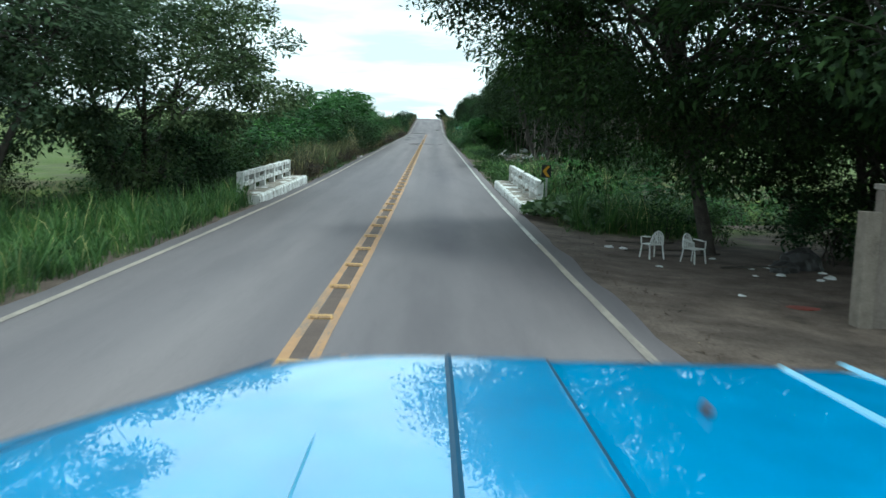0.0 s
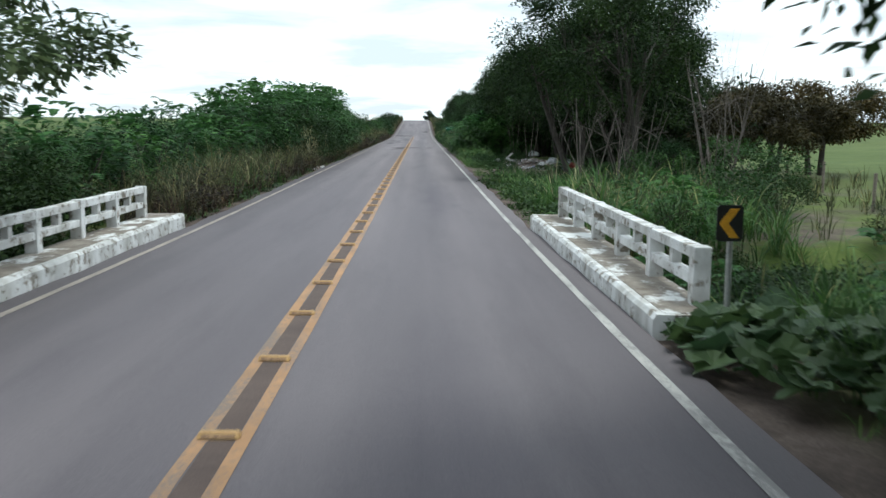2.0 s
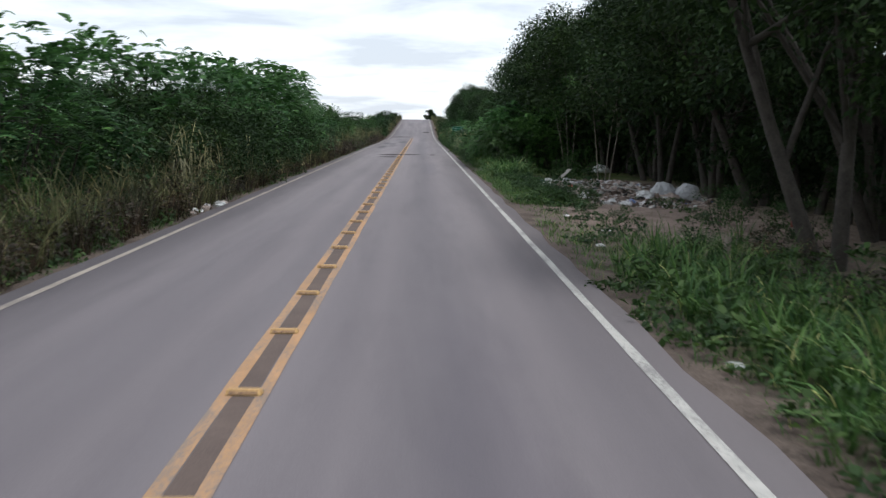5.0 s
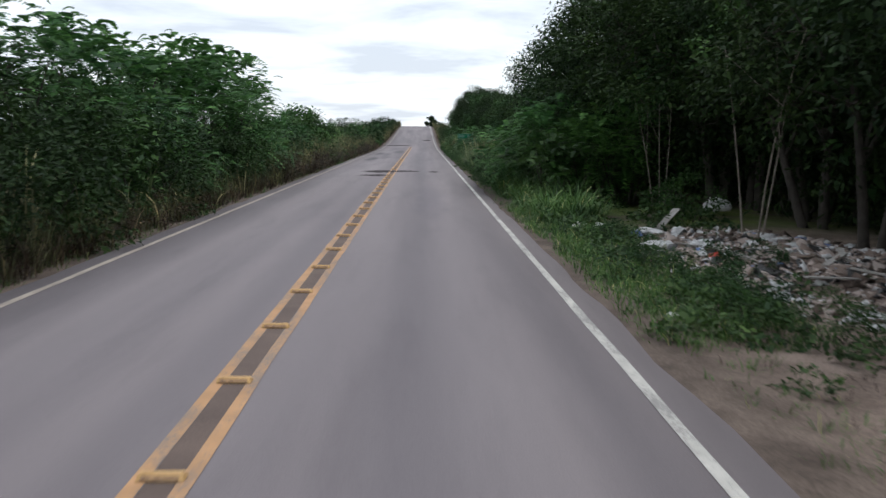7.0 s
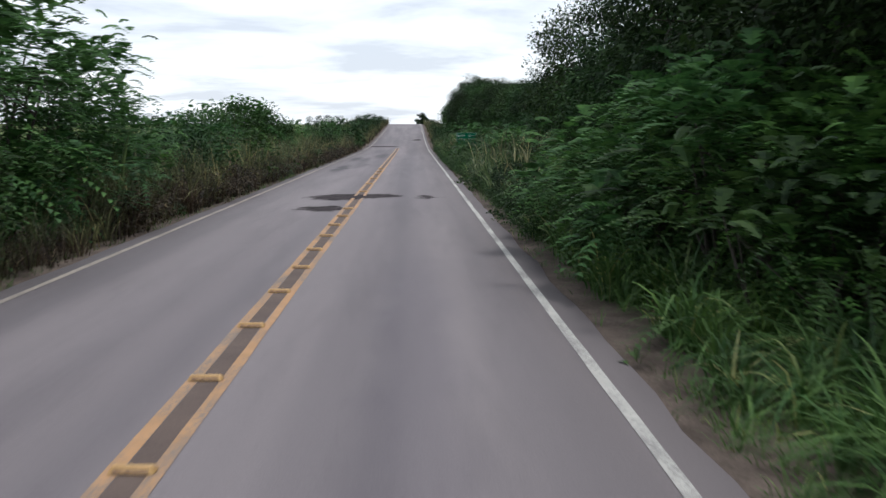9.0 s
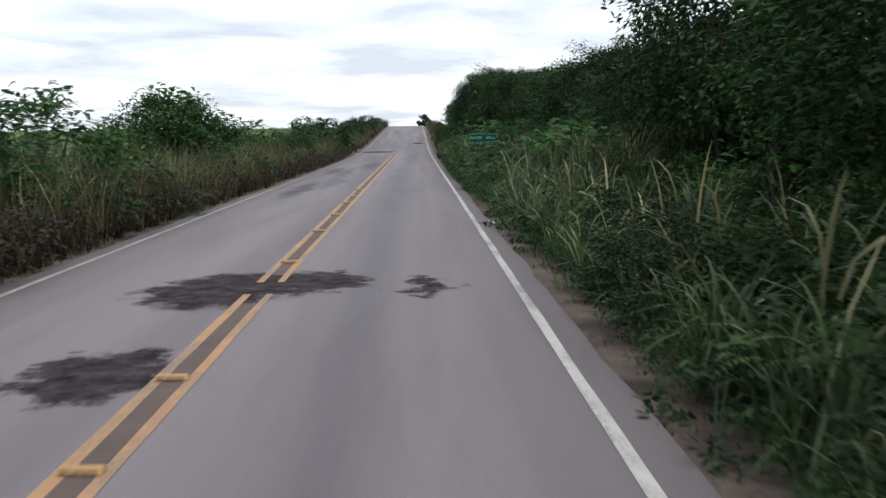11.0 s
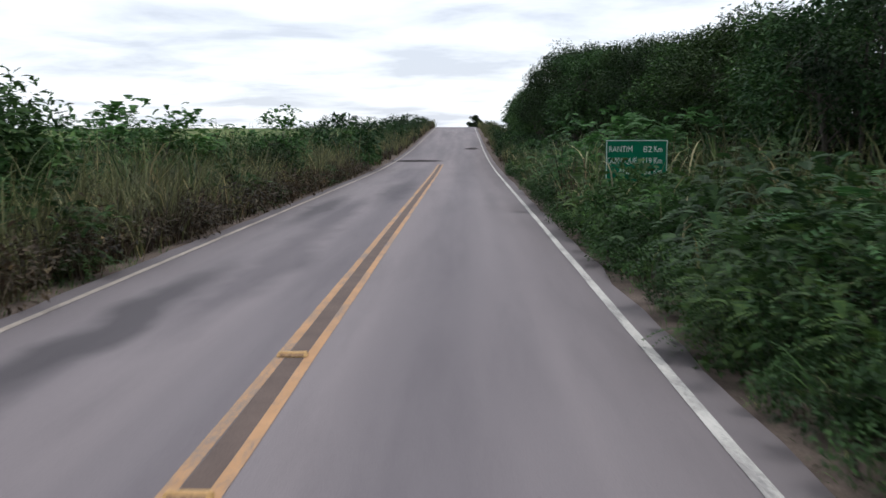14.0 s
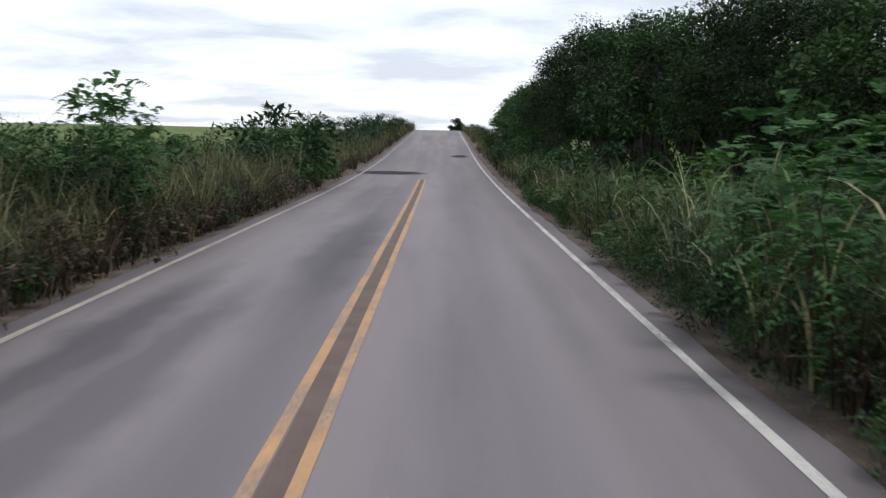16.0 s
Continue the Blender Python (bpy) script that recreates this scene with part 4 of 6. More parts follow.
row([bush_a, bush_d], -15.0, -9.0, 23, 41, 1.3, 0.4, 0.62, 175)
row([bush_a, bush_b], -9.6, -8.0, 22, 28, 1.5, 0.25, 0.36, 176)
row([fern_a, bush_a], -10.8, -9.4, 46, 70, 4.5, 0.5, 0.62, 73)
row([fern_a, bush_a], -10.8, -9.4, 70, 104, 4.5, 0.85, 1.0, 173)
row([fern_a, fern_a, fern_a, bush_a], -7.6, -6.4, 81, 97, 2.2, 1.18, 1.32, 74)
row([fern_a], -8.0, -6.8, 97, 108, 2.4, 1.27, 1.42, 174)
row([fern_b, bush_d, bush_b], -5.9, -5.3, 68, 103, 2.2, 0.62, 0.85, 75)
row([bush_a, fern_b], -7.5, -6.0, 105, 122.3, 2.6, 0.9, 1.08, 76)
plant(fern_a, -7.2, 109, 0.82, 33)
plant(fern_a, -7.6, 124.8, 0.86, 133)
plant(fern_a, -8.4, 142.3, 0.86, 70, 0.9)
plant(fern_a, -8.7, 142.4, 1.04, 240, 0.8)
plant(bush_a, -8.6, 142.0, 1.35, 200, 0.95)
plant(bush_a, -7.9, 143.2, 1.1, 20)
plant(bush_a, -9.2, 143.0, 1.38, 110)
plant(bush_a, -8.1, 141.4, 1.22, 290)
plant(fern_a, -8.9, 142.9, 1.08, 30, 0.85)
plant(fern_b, -8.9, 140.8, 1.05, 10)
plant(fern_b, -7.2, 139.8, 0.95, 170)
plant(bush_a, -7.6, 142.3, 0.95, 10)
plant(fern_b, -9.4, 156.8, 1.28, 40)
plant(fern_b, -8.0, 158.3, 1.1, 90)
plant(fern_b, -10.4, 158.0, 1.2, 140)
plant(bush_a, -9.0, 157.6, 0.95, 240)
plant(fern_a, -5.3, 161.0, 0.8, 200, 0.72)
plant(bush_a, -6.3, 161.6, 0.82, 70)
plant(bush_d, -5.6, 160.0, 0.64, 10)
plant(fern_b, -6.1, 163.0, 0.78, 300)
plant(bush_a, -6.9, 160.4, 0.8, 180)
plant(far_bush, -5.6, 181.3, 1.15, 20)
plant(far_bush, -6.3, 184.2, 1.05, 140)
plant(far_bush, -5.8, 187.5, 0.9, 260)

# right of the road
settle(shade_tree, 7.5, 20.6, 1.0, 30)
plant(oak_a, 11.9, 22.4, 1.0, 210, 1.0)
settle(oak_a, 12.6, 17.6, 1.05, 150)
plant(oak_a, 9.8, 13.6, 1.05, 80, 0.95)
plant(oak_b, 14.8, 27.5, 0.9, 250)
settle(oak_d, 11.3, 20.6, 0.8, 0)
plant(oak_d, 14.2, 23.2, 1.0, 200)
settle(bush_d, 9.9, 20.8, 0.62, 0)
plant(bush_d, 11.2, 22.6, 0.8, 60)
plant(bush_d, 12.6, 20.2, 0.9, 160)
plant(fern_b, 6.3, 25.4, 0.5, 200)
plant(fern_b, 7.6, 27.2, 0.62, 40)
plant(bush_b, 7.2, 24.0, 0.75, 110)
plant(bush_b, 8.3, 23.2, 0.6, 310)
row([bush_d, bush_a], 9.0, 13.0, 34, 52, 2.4, 0.5, 0.72, 104)
for bx, by, bs, bt in ((7.4, 30.2, 0.62, 0), (9.0, 31.6, 0.85, 60), (8.2, 34.0, 0.95, 130), (10.6, 33.2, 1.0, 210), (9.6, 36.4, 0.85, 290), (12.0, 35.2, 1.0, 20), (7.4, 37.2, 0.7, 80), (11.2, 29.8, 0.72, 150), (13.6, 32.0, 1.0, 240), (13.2, 38.4, 0.8, 320), (15.0, 35.0, 1.0, 110)):
    plant(bush_d if bt % 3 else fern_b, bx, by, bs, bt)
row([bush_d, bush_a], 7.0, 9.4, 51, 66, 2.2, 0.26, 0.38, 105)
row([bush_d], 11.5, 14.0, 58, 92, 2.8, 0.8, 1.15, 106)
settle(shade_bush, 13.0, 72, 1.1, 0)
row([bush_d, fern_b], 5.6, 6.8, 29.5, 38, 1.3, 0.55, 0.75, 180)
plant(bush_b, 9.9, 19.4, 1.0, 30)
plant(bush_b, 11.6, 16.6, 1.3, 130)
settle(rusty, 17.0, 60, 1.0, 0)
plant(rusty, 21.5, 66, 1.1, 120)
settle(oak_e, 8.3, 59.2, 1.03, 10)
plant(oak_e, 9.8, 56.0, 0.96, 100)
plant(oak_e, 11.4, 64, 1.05, 20)
settle(oak_b, 13.4, 69, 1.05, 0)
plant(bush_a, 11.6, 57, 0.6, 100)
settle(twigs, 6.6, 48.5, 0.9, 210)
plant(twigs, 7.4, 47.2, 0.8, 20)
plant(twigs, 10.2, 46, 0.95, 90)
plant(twigs, 11.6, 50.5, 1.4, 300)
plant(twigs, 12.6, 52.5, 1.35, 40)
plant(twigs, 9.2, 52, 1.0, 150)
settle(sapling, 8.6, 81.4, 1.0, 0)
plant(sapling, 8.3, 88.0, 0.7, 130)
settle(oak_c, 11.0, 91, 1.0, 0)
row([oak_e, oak_b], 10.8, 12.2, 64, 90, 3.0, 0.96, 1.08, 81)
row([far_oak], 14.0, 16.5, 78, 127.3, 4.5, 1.1, 1.25, 82)
row([oak_e, oak_b], 9.3, 10.6, 90, 110, 2.8, 0.92, 1.04, 83)
row([oak_c, oak_b], 9.6, 10.6, 111, 125.3, 3.0, 0.82, 0.94, 183)
# the edge of the wood: y, height, x
WOOD_EDGE = ((126, 5.8, 10.7), (142, 6.2, 10.8), (156, 6.4, 10.9), (170, 7.4, 11.1), (184, 7.9, 10.3), (198, 8.5, 9.6), (212, 7.2, 9.2), (226, 6.6, 9.2), (240, 6.8, 9.9), (254, 6.5, 10.5), (268, 5.7, 11.0), (282, 4.9, 11.0), (296, 4.1, 11.0), (320, 3.6, 10.6))


def wood_edge(seed):
    r = random.Random(seed)
    y = 126.5
    while y < 320:
        k, tall = r.choice([(oak_c, 7.8), (oak_e, 9.0), (oak_e, 9.0)] if y < 215 else [(oak_c, 7.8), (far_oak, 7.9)])
        h, x = (float(np.interp(y, [e[0] for e in WOOD_EDGE], [e[n] for e in WOOD_EDGE])) for n in (1, 2))
        plant(k, x + r.uniform(-0.5, 0.7), y, h * r.uniform(0.88, 1.05) / tall, r.uniform(0, 360), r.uniform(0.9, 1.15))
        y += (2.4 if y < 200 else 3.2) * r.uniform(0.75, 1.25)


wood_edge(85)
row([far_oak], 13.5, 16.5, 129.3, 203.3, 4.5, 0.82, 0.95, 86)
settle(far_oak, 12.6, 206, 0.95, 0)
row([far_oak], 13.5, 16.0, 209, 303.3, 8.0, 0.7, 0.8, 88)
settle(brow_tree, 4.7, 424, 1.0, 0)
plant(brow_tree, 6.3, 427, 0.78, 130)
settle(fern_c, 5.3, 136.3, 0.9, 0)
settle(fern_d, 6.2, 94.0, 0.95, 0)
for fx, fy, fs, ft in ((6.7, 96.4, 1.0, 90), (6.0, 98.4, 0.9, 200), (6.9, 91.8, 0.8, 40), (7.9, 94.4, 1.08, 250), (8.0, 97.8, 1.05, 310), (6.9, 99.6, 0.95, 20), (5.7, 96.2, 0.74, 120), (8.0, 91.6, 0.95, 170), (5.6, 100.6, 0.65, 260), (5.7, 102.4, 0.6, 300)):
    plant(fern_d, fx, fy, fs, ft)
plant(fern_a, 9.0, 96, 0.8, 140)
plant(fern_c, 5.5, 96, 0.85, 40)
row([fern_c, bush_b], 5.4, 6.6, 127.3, 142.3, 1.7, 0.75, 1.0, 91)
row([fern_c, bush_b], 4.9, 5.5, 131.3, 145.7, 1.6, 0.55, 0.74, 92)
plant(fern_c, 5.7, 145.3, 0.72, 10)
plant(fern_c, 4.9, 145.6, 0.85, 80)
plant(fern_c, 5.5, 144.9, 0.82, 190)
plant(fern_c, 6.1, 144.2, 0.8, 270)
plant(fern_c, 5.0, 143.6, 0.62, 320)
plant(bush_b, 6.2, 145.5, 0.9, 10)
plant(fern_b, 4.75, 145.0, 0.54, 60, 0.8)
plant(fern_b, 5.25, 144.6, 0.56, 160, 0.8)
plant(bush_b, 4.62, 142.4, 1.0, 210, 0.7)
plant(fern_b, 4.9, 141.6, 0.52, 300, 0.8)
plant(fern_b, 6.1, 153.6, 1.08, 160)
plant(fern_b, 5.4, 152.0, 0.85, 20)
plant(bush_b, 5.0, 145.2, 0.8, 50)
plant(bush_b, 5.6, 144.4, 0.9, 150)
row([fern_c, bush_b, fern_b], 6.4, 8.2, 141.3, 163.3, 1.9, 0.75, 1.1, 93)
row([fern_c, bush_b], 4.9, 6.0, 149.3, 175.3, 2.2, 0.6, 0.85, 94)
row([fern_c, bush_b], 6.0, 7.2, 58, 68, 3.0, 0.28, 0.42, 96)
settle(bush_a, 7.4, 112, 0.8, 0)
settle(bush_b, 8.4, 85.6, 0.75, 0)
plant(bush_b, 5.6, 77.6, 0.5, 60)
row([bush_b, weed], 5.2, 6.2, 71.5, 76.5, 0.9, 0.35, 0.6, 210)
row([weed], 4.5, 5.8, 72, 86, 0.7, 0.6, 1.1, 211)
row([weed], 6.2, 9.2, 84, 93, 0.5, 0.6, 1.2, 223)
row([weed], 6.0, 9.0, 70, 84, 0.6, 0.4, 0.9, 224)
row([fern_c, bush_b, fern_b], 5.4, 7.4, 126, 138, 1.6, 0.75, 1.0, 214)
plant(bush_b, 6.1, 71.6, 0.55, 160)
plant(bush_b, 7.2, 77.0, 0.55, 200)
plant(bush_b, 5.6, 81.2, 0.45, 300)
plant(fern_c, 6.3, 93.5, 1.5, 10)
plant(fern_c, 6.9, 96.5, 1.6, 100)
plant(fern_c, 5.9, 90.9, 1.1, 200)
plant(fern_c, 6.9, 99.6, 1.45, 300)
settle(far_bush, 7.0, 203.3, 0.9, 0)
row([weed], 4.3, 5.6, 41, 58, 0.55, 0.7, 1.25, 97)
row([weed], 4.4, 6.2, 58, 86, 1.3, 0.5, 1.0, 98)
row([weed], 4.5, 8.2, 40, 60, 0.8, 0.8, 1.5, 99)
row([weed], -5.0, -4.2, 40, 66, 0.9, 0.7, 1.2, 100)
row([weed], 4.1, 4.9, 100, 153.3, 1.5, 0.6, 1.1, 101)
settle(weed, 4.7, 42.3, 1.0, 0)
settle(straw, -4.9, 60.0, 0.9, 0)
row([straw], -5.3, -4.2, 41, 66, 0.7, 0.8, 1.25, 111)
row([straw], -5.2, -4.1, 66, 101, 1.1, 0.6, 0.95, 112)
row([straw], -5.1, -4.1, 101, 178, 0.8, 0.8, 1.3, 113)
row([bush_b, fern_c, bush_b], -5.3, -4.6, 102, 182, 4.5, 0.45, 0.85, 222)
row([straw], -5.6, -4.7, 178, 312, 3.0, 0.9, 1.4, 114)
row([straw], 4.7, 5.5, 112, 150, 2.2, 0.5, 0.85, 115)
row([straw], 4.8, 5.6, 150, 300, 4.5, 0.7, 1.1, 116)
row([straw], 5.5, 8.0, 44, 60, 2.2, 0.7, 1.1, 117)
row([fern_b, bush_a, fern_c], -7.4, -6.2, 121, 147, 6.5, 0.5, 0.66, 118)
row([fern_b, bush_a], -7.6, -6.2, 147, 184, 6.5, 0.58, 0.76, 218)
row([fern_b, bush_a], -10.5, -8.0, 125, 185, 4.0, 0.85, 1.0, 219)
row([fern_b, bush_a, fern_c], 7.4, 8.8, 103, 124, 2.4, 0.6, 0.8, 119)
row([fern_c], 5.2, 6.4, 104, 126, 4.0, 0.5, 0.75, 120)
row([bush_b, bush_d, bush_d], 4.7, 6.0, 101, 126, 1.5, 0.45, 0.8, 220)
row([bush_b, fern_c, bush_d], 5.6, 8.0, 102, 124, 1.1, 0.5, 0.8, 221)

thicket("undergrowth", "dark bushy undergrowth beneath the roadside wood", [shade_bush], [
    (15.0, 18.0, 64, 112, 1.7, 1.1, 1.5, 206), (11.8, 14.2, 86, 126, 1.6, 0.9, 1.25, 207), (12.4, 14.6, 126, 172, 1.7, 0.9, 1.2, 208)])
thicket("verge_scrub", "low leafy green scrub along the road edge", [bush_b, weed, bush_b], [(4.45, 5.0, 100, 128, 2.0, 0.3, 0.5, 212), (4.3, 4.8, 128, 178, 1.1, 0.32, 0.6, 213)])
thicket("far_scrub", "distant green scrub lining the road to the brow", [far_bush, shade_bush], [
    (-8.5, -5.8, 170, 303.3, 9.0, 0.6, 1.0, 77), (-16, -10, 123.3, 303.3, 14, 0.6, 0.9, 78), (-7.0, -5.6, 228.3, 319.3, 6.0, 0.5, 0.8, 79), (5.4, 7.2, 175.3, 235, 4.0, 0.55, 0.75, 95), (5.6, 7.6, 236, 318, 5.0, 0.3, 0.48, 195)])


def grass(name, label, material, spots, seed, stem=0.0, fine=False):
    """Arching blades in tufts. spots: x0, x1, y0, y1, tufts, blades in a tuft, length, bend, width. stem: how far up its stalks a tuft carries blades."""
    rng = np.random.default_rng(seed)
    base, length, bend, width, az = [], [], [], [], []
    for x0, x1, y0, y1, tufts, count, tall, curve, wide in spots:
        tx, ty = rng.uniform(x0, x1, tufts), rng.uniform(y0, y1, tufts)
        for a, b in zip(tx, ty):
            n = max(2, int(count * rng.uniform(0.6, 1.4)))
            big = tall * rng.uniform(0.5, 1.25)
            ang = rng.uniform(0, 2 * np.pi, n)
            r = rng.uniform(0, 0.16, n)
            up = stem * np.maximum(0, rng.uniform(-0.5, 1, n))
            base.append(np.stack([a + r * np.cos(ang), b + r * np.sin(ang), ground_z(a, b) - 0.04 + up * big * 0.75], 1))
            length.append(big * rng.uniform(0.55, 1.1, n) * (1 - 0.6 * up))
            bend.append(curve * rng.uniform(0.3, 1.7, n))
            width.append(wide * rng.uniform(0.7, 1.3, n))
            az.append(ang + rng.normal(0, 0.4, n))
    base, length, bend, width, az = (np.concatenate(v) for v in (base, length, bend, width, az))
    out = np.stack([np.cos(az), np.sin(az), 0 * az], 1)
    # blades beside the road lean away from it
    over = np.abs(base[:, 0] + out[:, 0] * length * (0.1 + bend)) < 3.8
    out[over, 0] *= -1
    twist = az + np.pi / 2 + rng.normal(0, 0.6, len(az))
    side = np.stack([np.cos(twist), np.sin(twist), 0 * az], 1)
    rows = []
    steps = ((0.0, 0.7), (0.3, 1.0), (0.56, 0.95), (0.8, 0.6), (1.0, 0.06)) if fine else ((0.0, 0.8), (0.38, 1.0), (0.72, 0.7), (1.0, 0.06))
    for s, w in steps:
        p = base + out * (length * (0.10 * s + bend * s ** 2.2))[:, None]
        p[:, 2] += length * (s - 0.75 * bend * s ** 2.6)
        rows += [p - side * (width * w / 2)[:, None], p + side * (width * w / 2)[:, None]]
    v = np.stack(rows, 1)
    k = np.arange(len(base))[:, None] * 2 * len(steps)
    f = np.concatenate([k + np.array([[j, j + 1, j + 3, j + 2]]) for j in range(0, 2 * len(steps) - 2, 2)], 0)
    return tagged(part(name, quads(name, v.reshape(-1, 3), f), material), label, "grass", kind="stuff")


grass("tall_grass", "tall green guinea grass with straw-coloured blades", GRASS, [
    (-13, -8.5, 5, 27, 140, 12, 1.0, 0.35, 0.02),
    (5.0, 10.0, 29, 48, 90, 12, 1.5, 0.42, 0.028), (10, 20, 28, 60, 200, 10, 1.0, 0.35, 0.03),
    (-6.6, -4.264, 39.5, 66, 420, 15, 1.75, 0.45, 0.016), (-5.4, -4.15004, 66, 101, 200, 12, 1.1, 0.32, 0.016),
    (-7.0, -4.2464, 101, 175, 1250, 14, 1.9, 0.40, 0.020), (-8.0, -5.4, 118, 176, 560, 13, 2.25, 0.40, 0.024), (-10.5, -8.0, 118, 176, 240, 11, 2.7, 0.32, 0.028),
    (-7.5, -4.19712, 163.3, 243.3, 330, 10, 1.9, 0.26, 0.04), (-12, -7.5, 163.3, 303.3, 240, 8, 2.1, 0.24, 0.06), (-6.5, -4.19712, 243.3, 321.3, 180, 8, 1.6, 0.26, 0.06),
    (4.38, 7.4, 146.3, 183.3, 360, 13, 1.6, 0.40, 0.026), (4.325, 7.5, 183.3, 319.3, 300, 10, 1.5, 0.3, 0.04),
    (6.5, 8.6, 121.3, 153.3, 200, 12, 2.4, 0.30, 0.028)], 201, 0.5)
grass("reed_grass", "tall arching reed grass with pale dry tips", CANE, [
    (4.4, 5.6, 99, 124, 230, 13, 1.2, 0.8, 0.0336), (5.3, 8.6, 100, 124, 200, 15, 1.75, 0.78, 0.0368), (4.5, 6.4, 121.0, 126.5, 40, 11, 1.5, 0.7, 0.036), (6.0, 9.0, 104, 130, 50, 8, 2.4, 0.5, 0.03),
    (4.4375, 5.6, 119, 127, 110, 17, 1.35, 0.7, 0.0336), (5.0, 7.4, 119, 127.5, 70, 12, 2.05, 0.65, 0.0368), (6.8, 9.0, 128, 152, 60, 11, 2.4, 0.34, 0.036),
    (4.325, 4.9, 143.6, 146.2, 14, 10, 1.2, 0.45, 0.03), (4.48, 6.2, 147.5, 152.5, 20, 8, 1.9, 0.65, 0.04), (4.46, 6.6, 147, 160, 150, 16, 2.0, 0.6, 0.0336), (4.44, 7.0, 160, 200, 130, 12, 1.8, 0.55, 0.04), (-6.6, -4.9, 101, 160, 70, 10, 2.2, 0.35, 0.034), (-5.6, -4.7, 64, 101, 60, 9, 1.5, 0.45, 0.03)], 205, 0.8, True)
grass("bleached_reeds", "bleached pale reed leaves standing among the grass", CANE_PALE, [
    (4.42, 8.2, 103, 131, 90, 4, 1.9, 0.5, 0.034), (5.0, 7.6, 119, 129, 30, 6, 2.4, 0.35, 0.032), (4.4, 7.0, 146.8, 160, 60, 5, 2.0, 0.45, 0.036), (4.42, 7.5, 128, 146, 24, 4, 1.9, 0.5, 0.034),
    (4.42, 7.0, 160, 190, 40, 5, 1.7, 0.5, 0.032), (-5.8, -4.2156, 40, 66, 40, 4, 1.4, 0.4, 0.02), (-5.3, -4.3, 66, 71, 30, 6, 2.1, 0.4, 0.03), (-5.2, -4.4, 72, 77, 14, 5, 1.9, 0.4, 0.03), (-5.8, -4.264, 68, 160, 90, 3, 1.5, 0.5, 0.026), (5.0, 8.5, 38, 50, 30, 4, 1.5, 0.5, 0.026)], 206, 0.8, True)
grass("lush_grass", "lush arching green grass in thick tufts", GRASS_LUSH, [
    (4.4, 6.2, 43, 59, 170, 13, 0.8, 0.55, 0.028), (5.0, 10.0, 29, 49, 400, 16, 1.5, 0.55, 0.028),
    (-8.5, -4.05, 4, 27.8, 760, 15, 1.0, 0.38, 0.018), (-5.0, -3.95, 4, 27.8, 190, 14, 0.7, 0.45, 0.016),
    (5.0, 9.0, 23.5, 29.5, 150, 15, 1.25, 0.40, 0.018), (4.9, 7.5, 44, 62, 190, 14, 0.85, 0.45, 0.016),
    (4.5, 6.2, 84.5, 95.5, 110, 30, 1.12, 0.82, 0.03), (4.4, 6.2, 72, 84, 300, 10, 0.38, 0.5, 0.014), (4.30425, 5.6, 93, 103, 130, 15, 0.95, 0.56, 0.034),
    (4.26875, 5.6, 123.3, 146.3, 150, 13, 0.9, 0.45, 0.016), (-5.6, -4.1716, 44, 62, 70, 12, 1.2, 0.35, 0.018),
    (-6.2, -5.2, 78, 84, 26, 12, 1.3, 0.4, 0.02)], 202, 0.3, True)
grass("dry_grass", "dry straw-brown grass with broken stalks", GRASS_DRY, [
    (-5.2, -4.15015, 39, 66, 330, 12, 1.05, 0.35, 0.014), (-5.0, -4.1155, 64, 101, 330, 10, 0.75, 0.4, 0.014), (-5.4, -4.1925, 101, 175, 1300, 12, 1.25, 0.40, 0.018), (4.276, 6.6, 148.3, 152.6, 44, 10, 2.3, 0.14, 0.022),
    (-5.3, -4.8, 68.5, 73.5, 22, 14, 1.9, 0.3, 0.026), (-5.4, -4.1452, 168.3, 319.3, 250, 9, 1.1, 0.3, 0.035), (4.2125, 5.4, 108, 148.3, 160, 10, 0.6, 0.45, 0.012),
    (4.24, 5.6, 148.3, 243.3, 180, 9, 0.8, 0.4, 0.02), (5.4, 7.2, 120.8, 130.3, 30, 8, 2.5, 0.32, 0.024), (6.4, 7.6, 129.3, 149.3, 50, 7, 2.3, 0.25, 0.02),
    (4.2, 6.8, 62, 84, 90, 7, 0.22, 0.5, 0.008), (4.1, 4.9, 6, 24, 40, 6, 0.12, 0.5, 0.008)], 203)
grass("verge_turf", "short ragged green turf along the verge", GRASS_LUSH, [
    (4.0, 6.2, 40, 66, 640, 9, 0.28, 0.5, 0.011), (4.05, 6.2, 71, 90, 1200, 10, 0.3, 0.5, 0.012), (4.2, 5.4, 60, 71, 110, 8, 0.2, 0.5, 0.01), (-4.6, -4.0, -6, 28, 180, 9, 0.3, 0.45, 0.01),
    (-4.6, -3.9, 39, 143.3, 420, 8, 0.25, 0.5, 0.01), (3.92, 4.8, 84, 153.3, 330, 8, 0.28, 0.5, 0.01), (4.4, 8.5, 23, 29, 110, 9, 0.4, 0.5, 0.012)], 204)


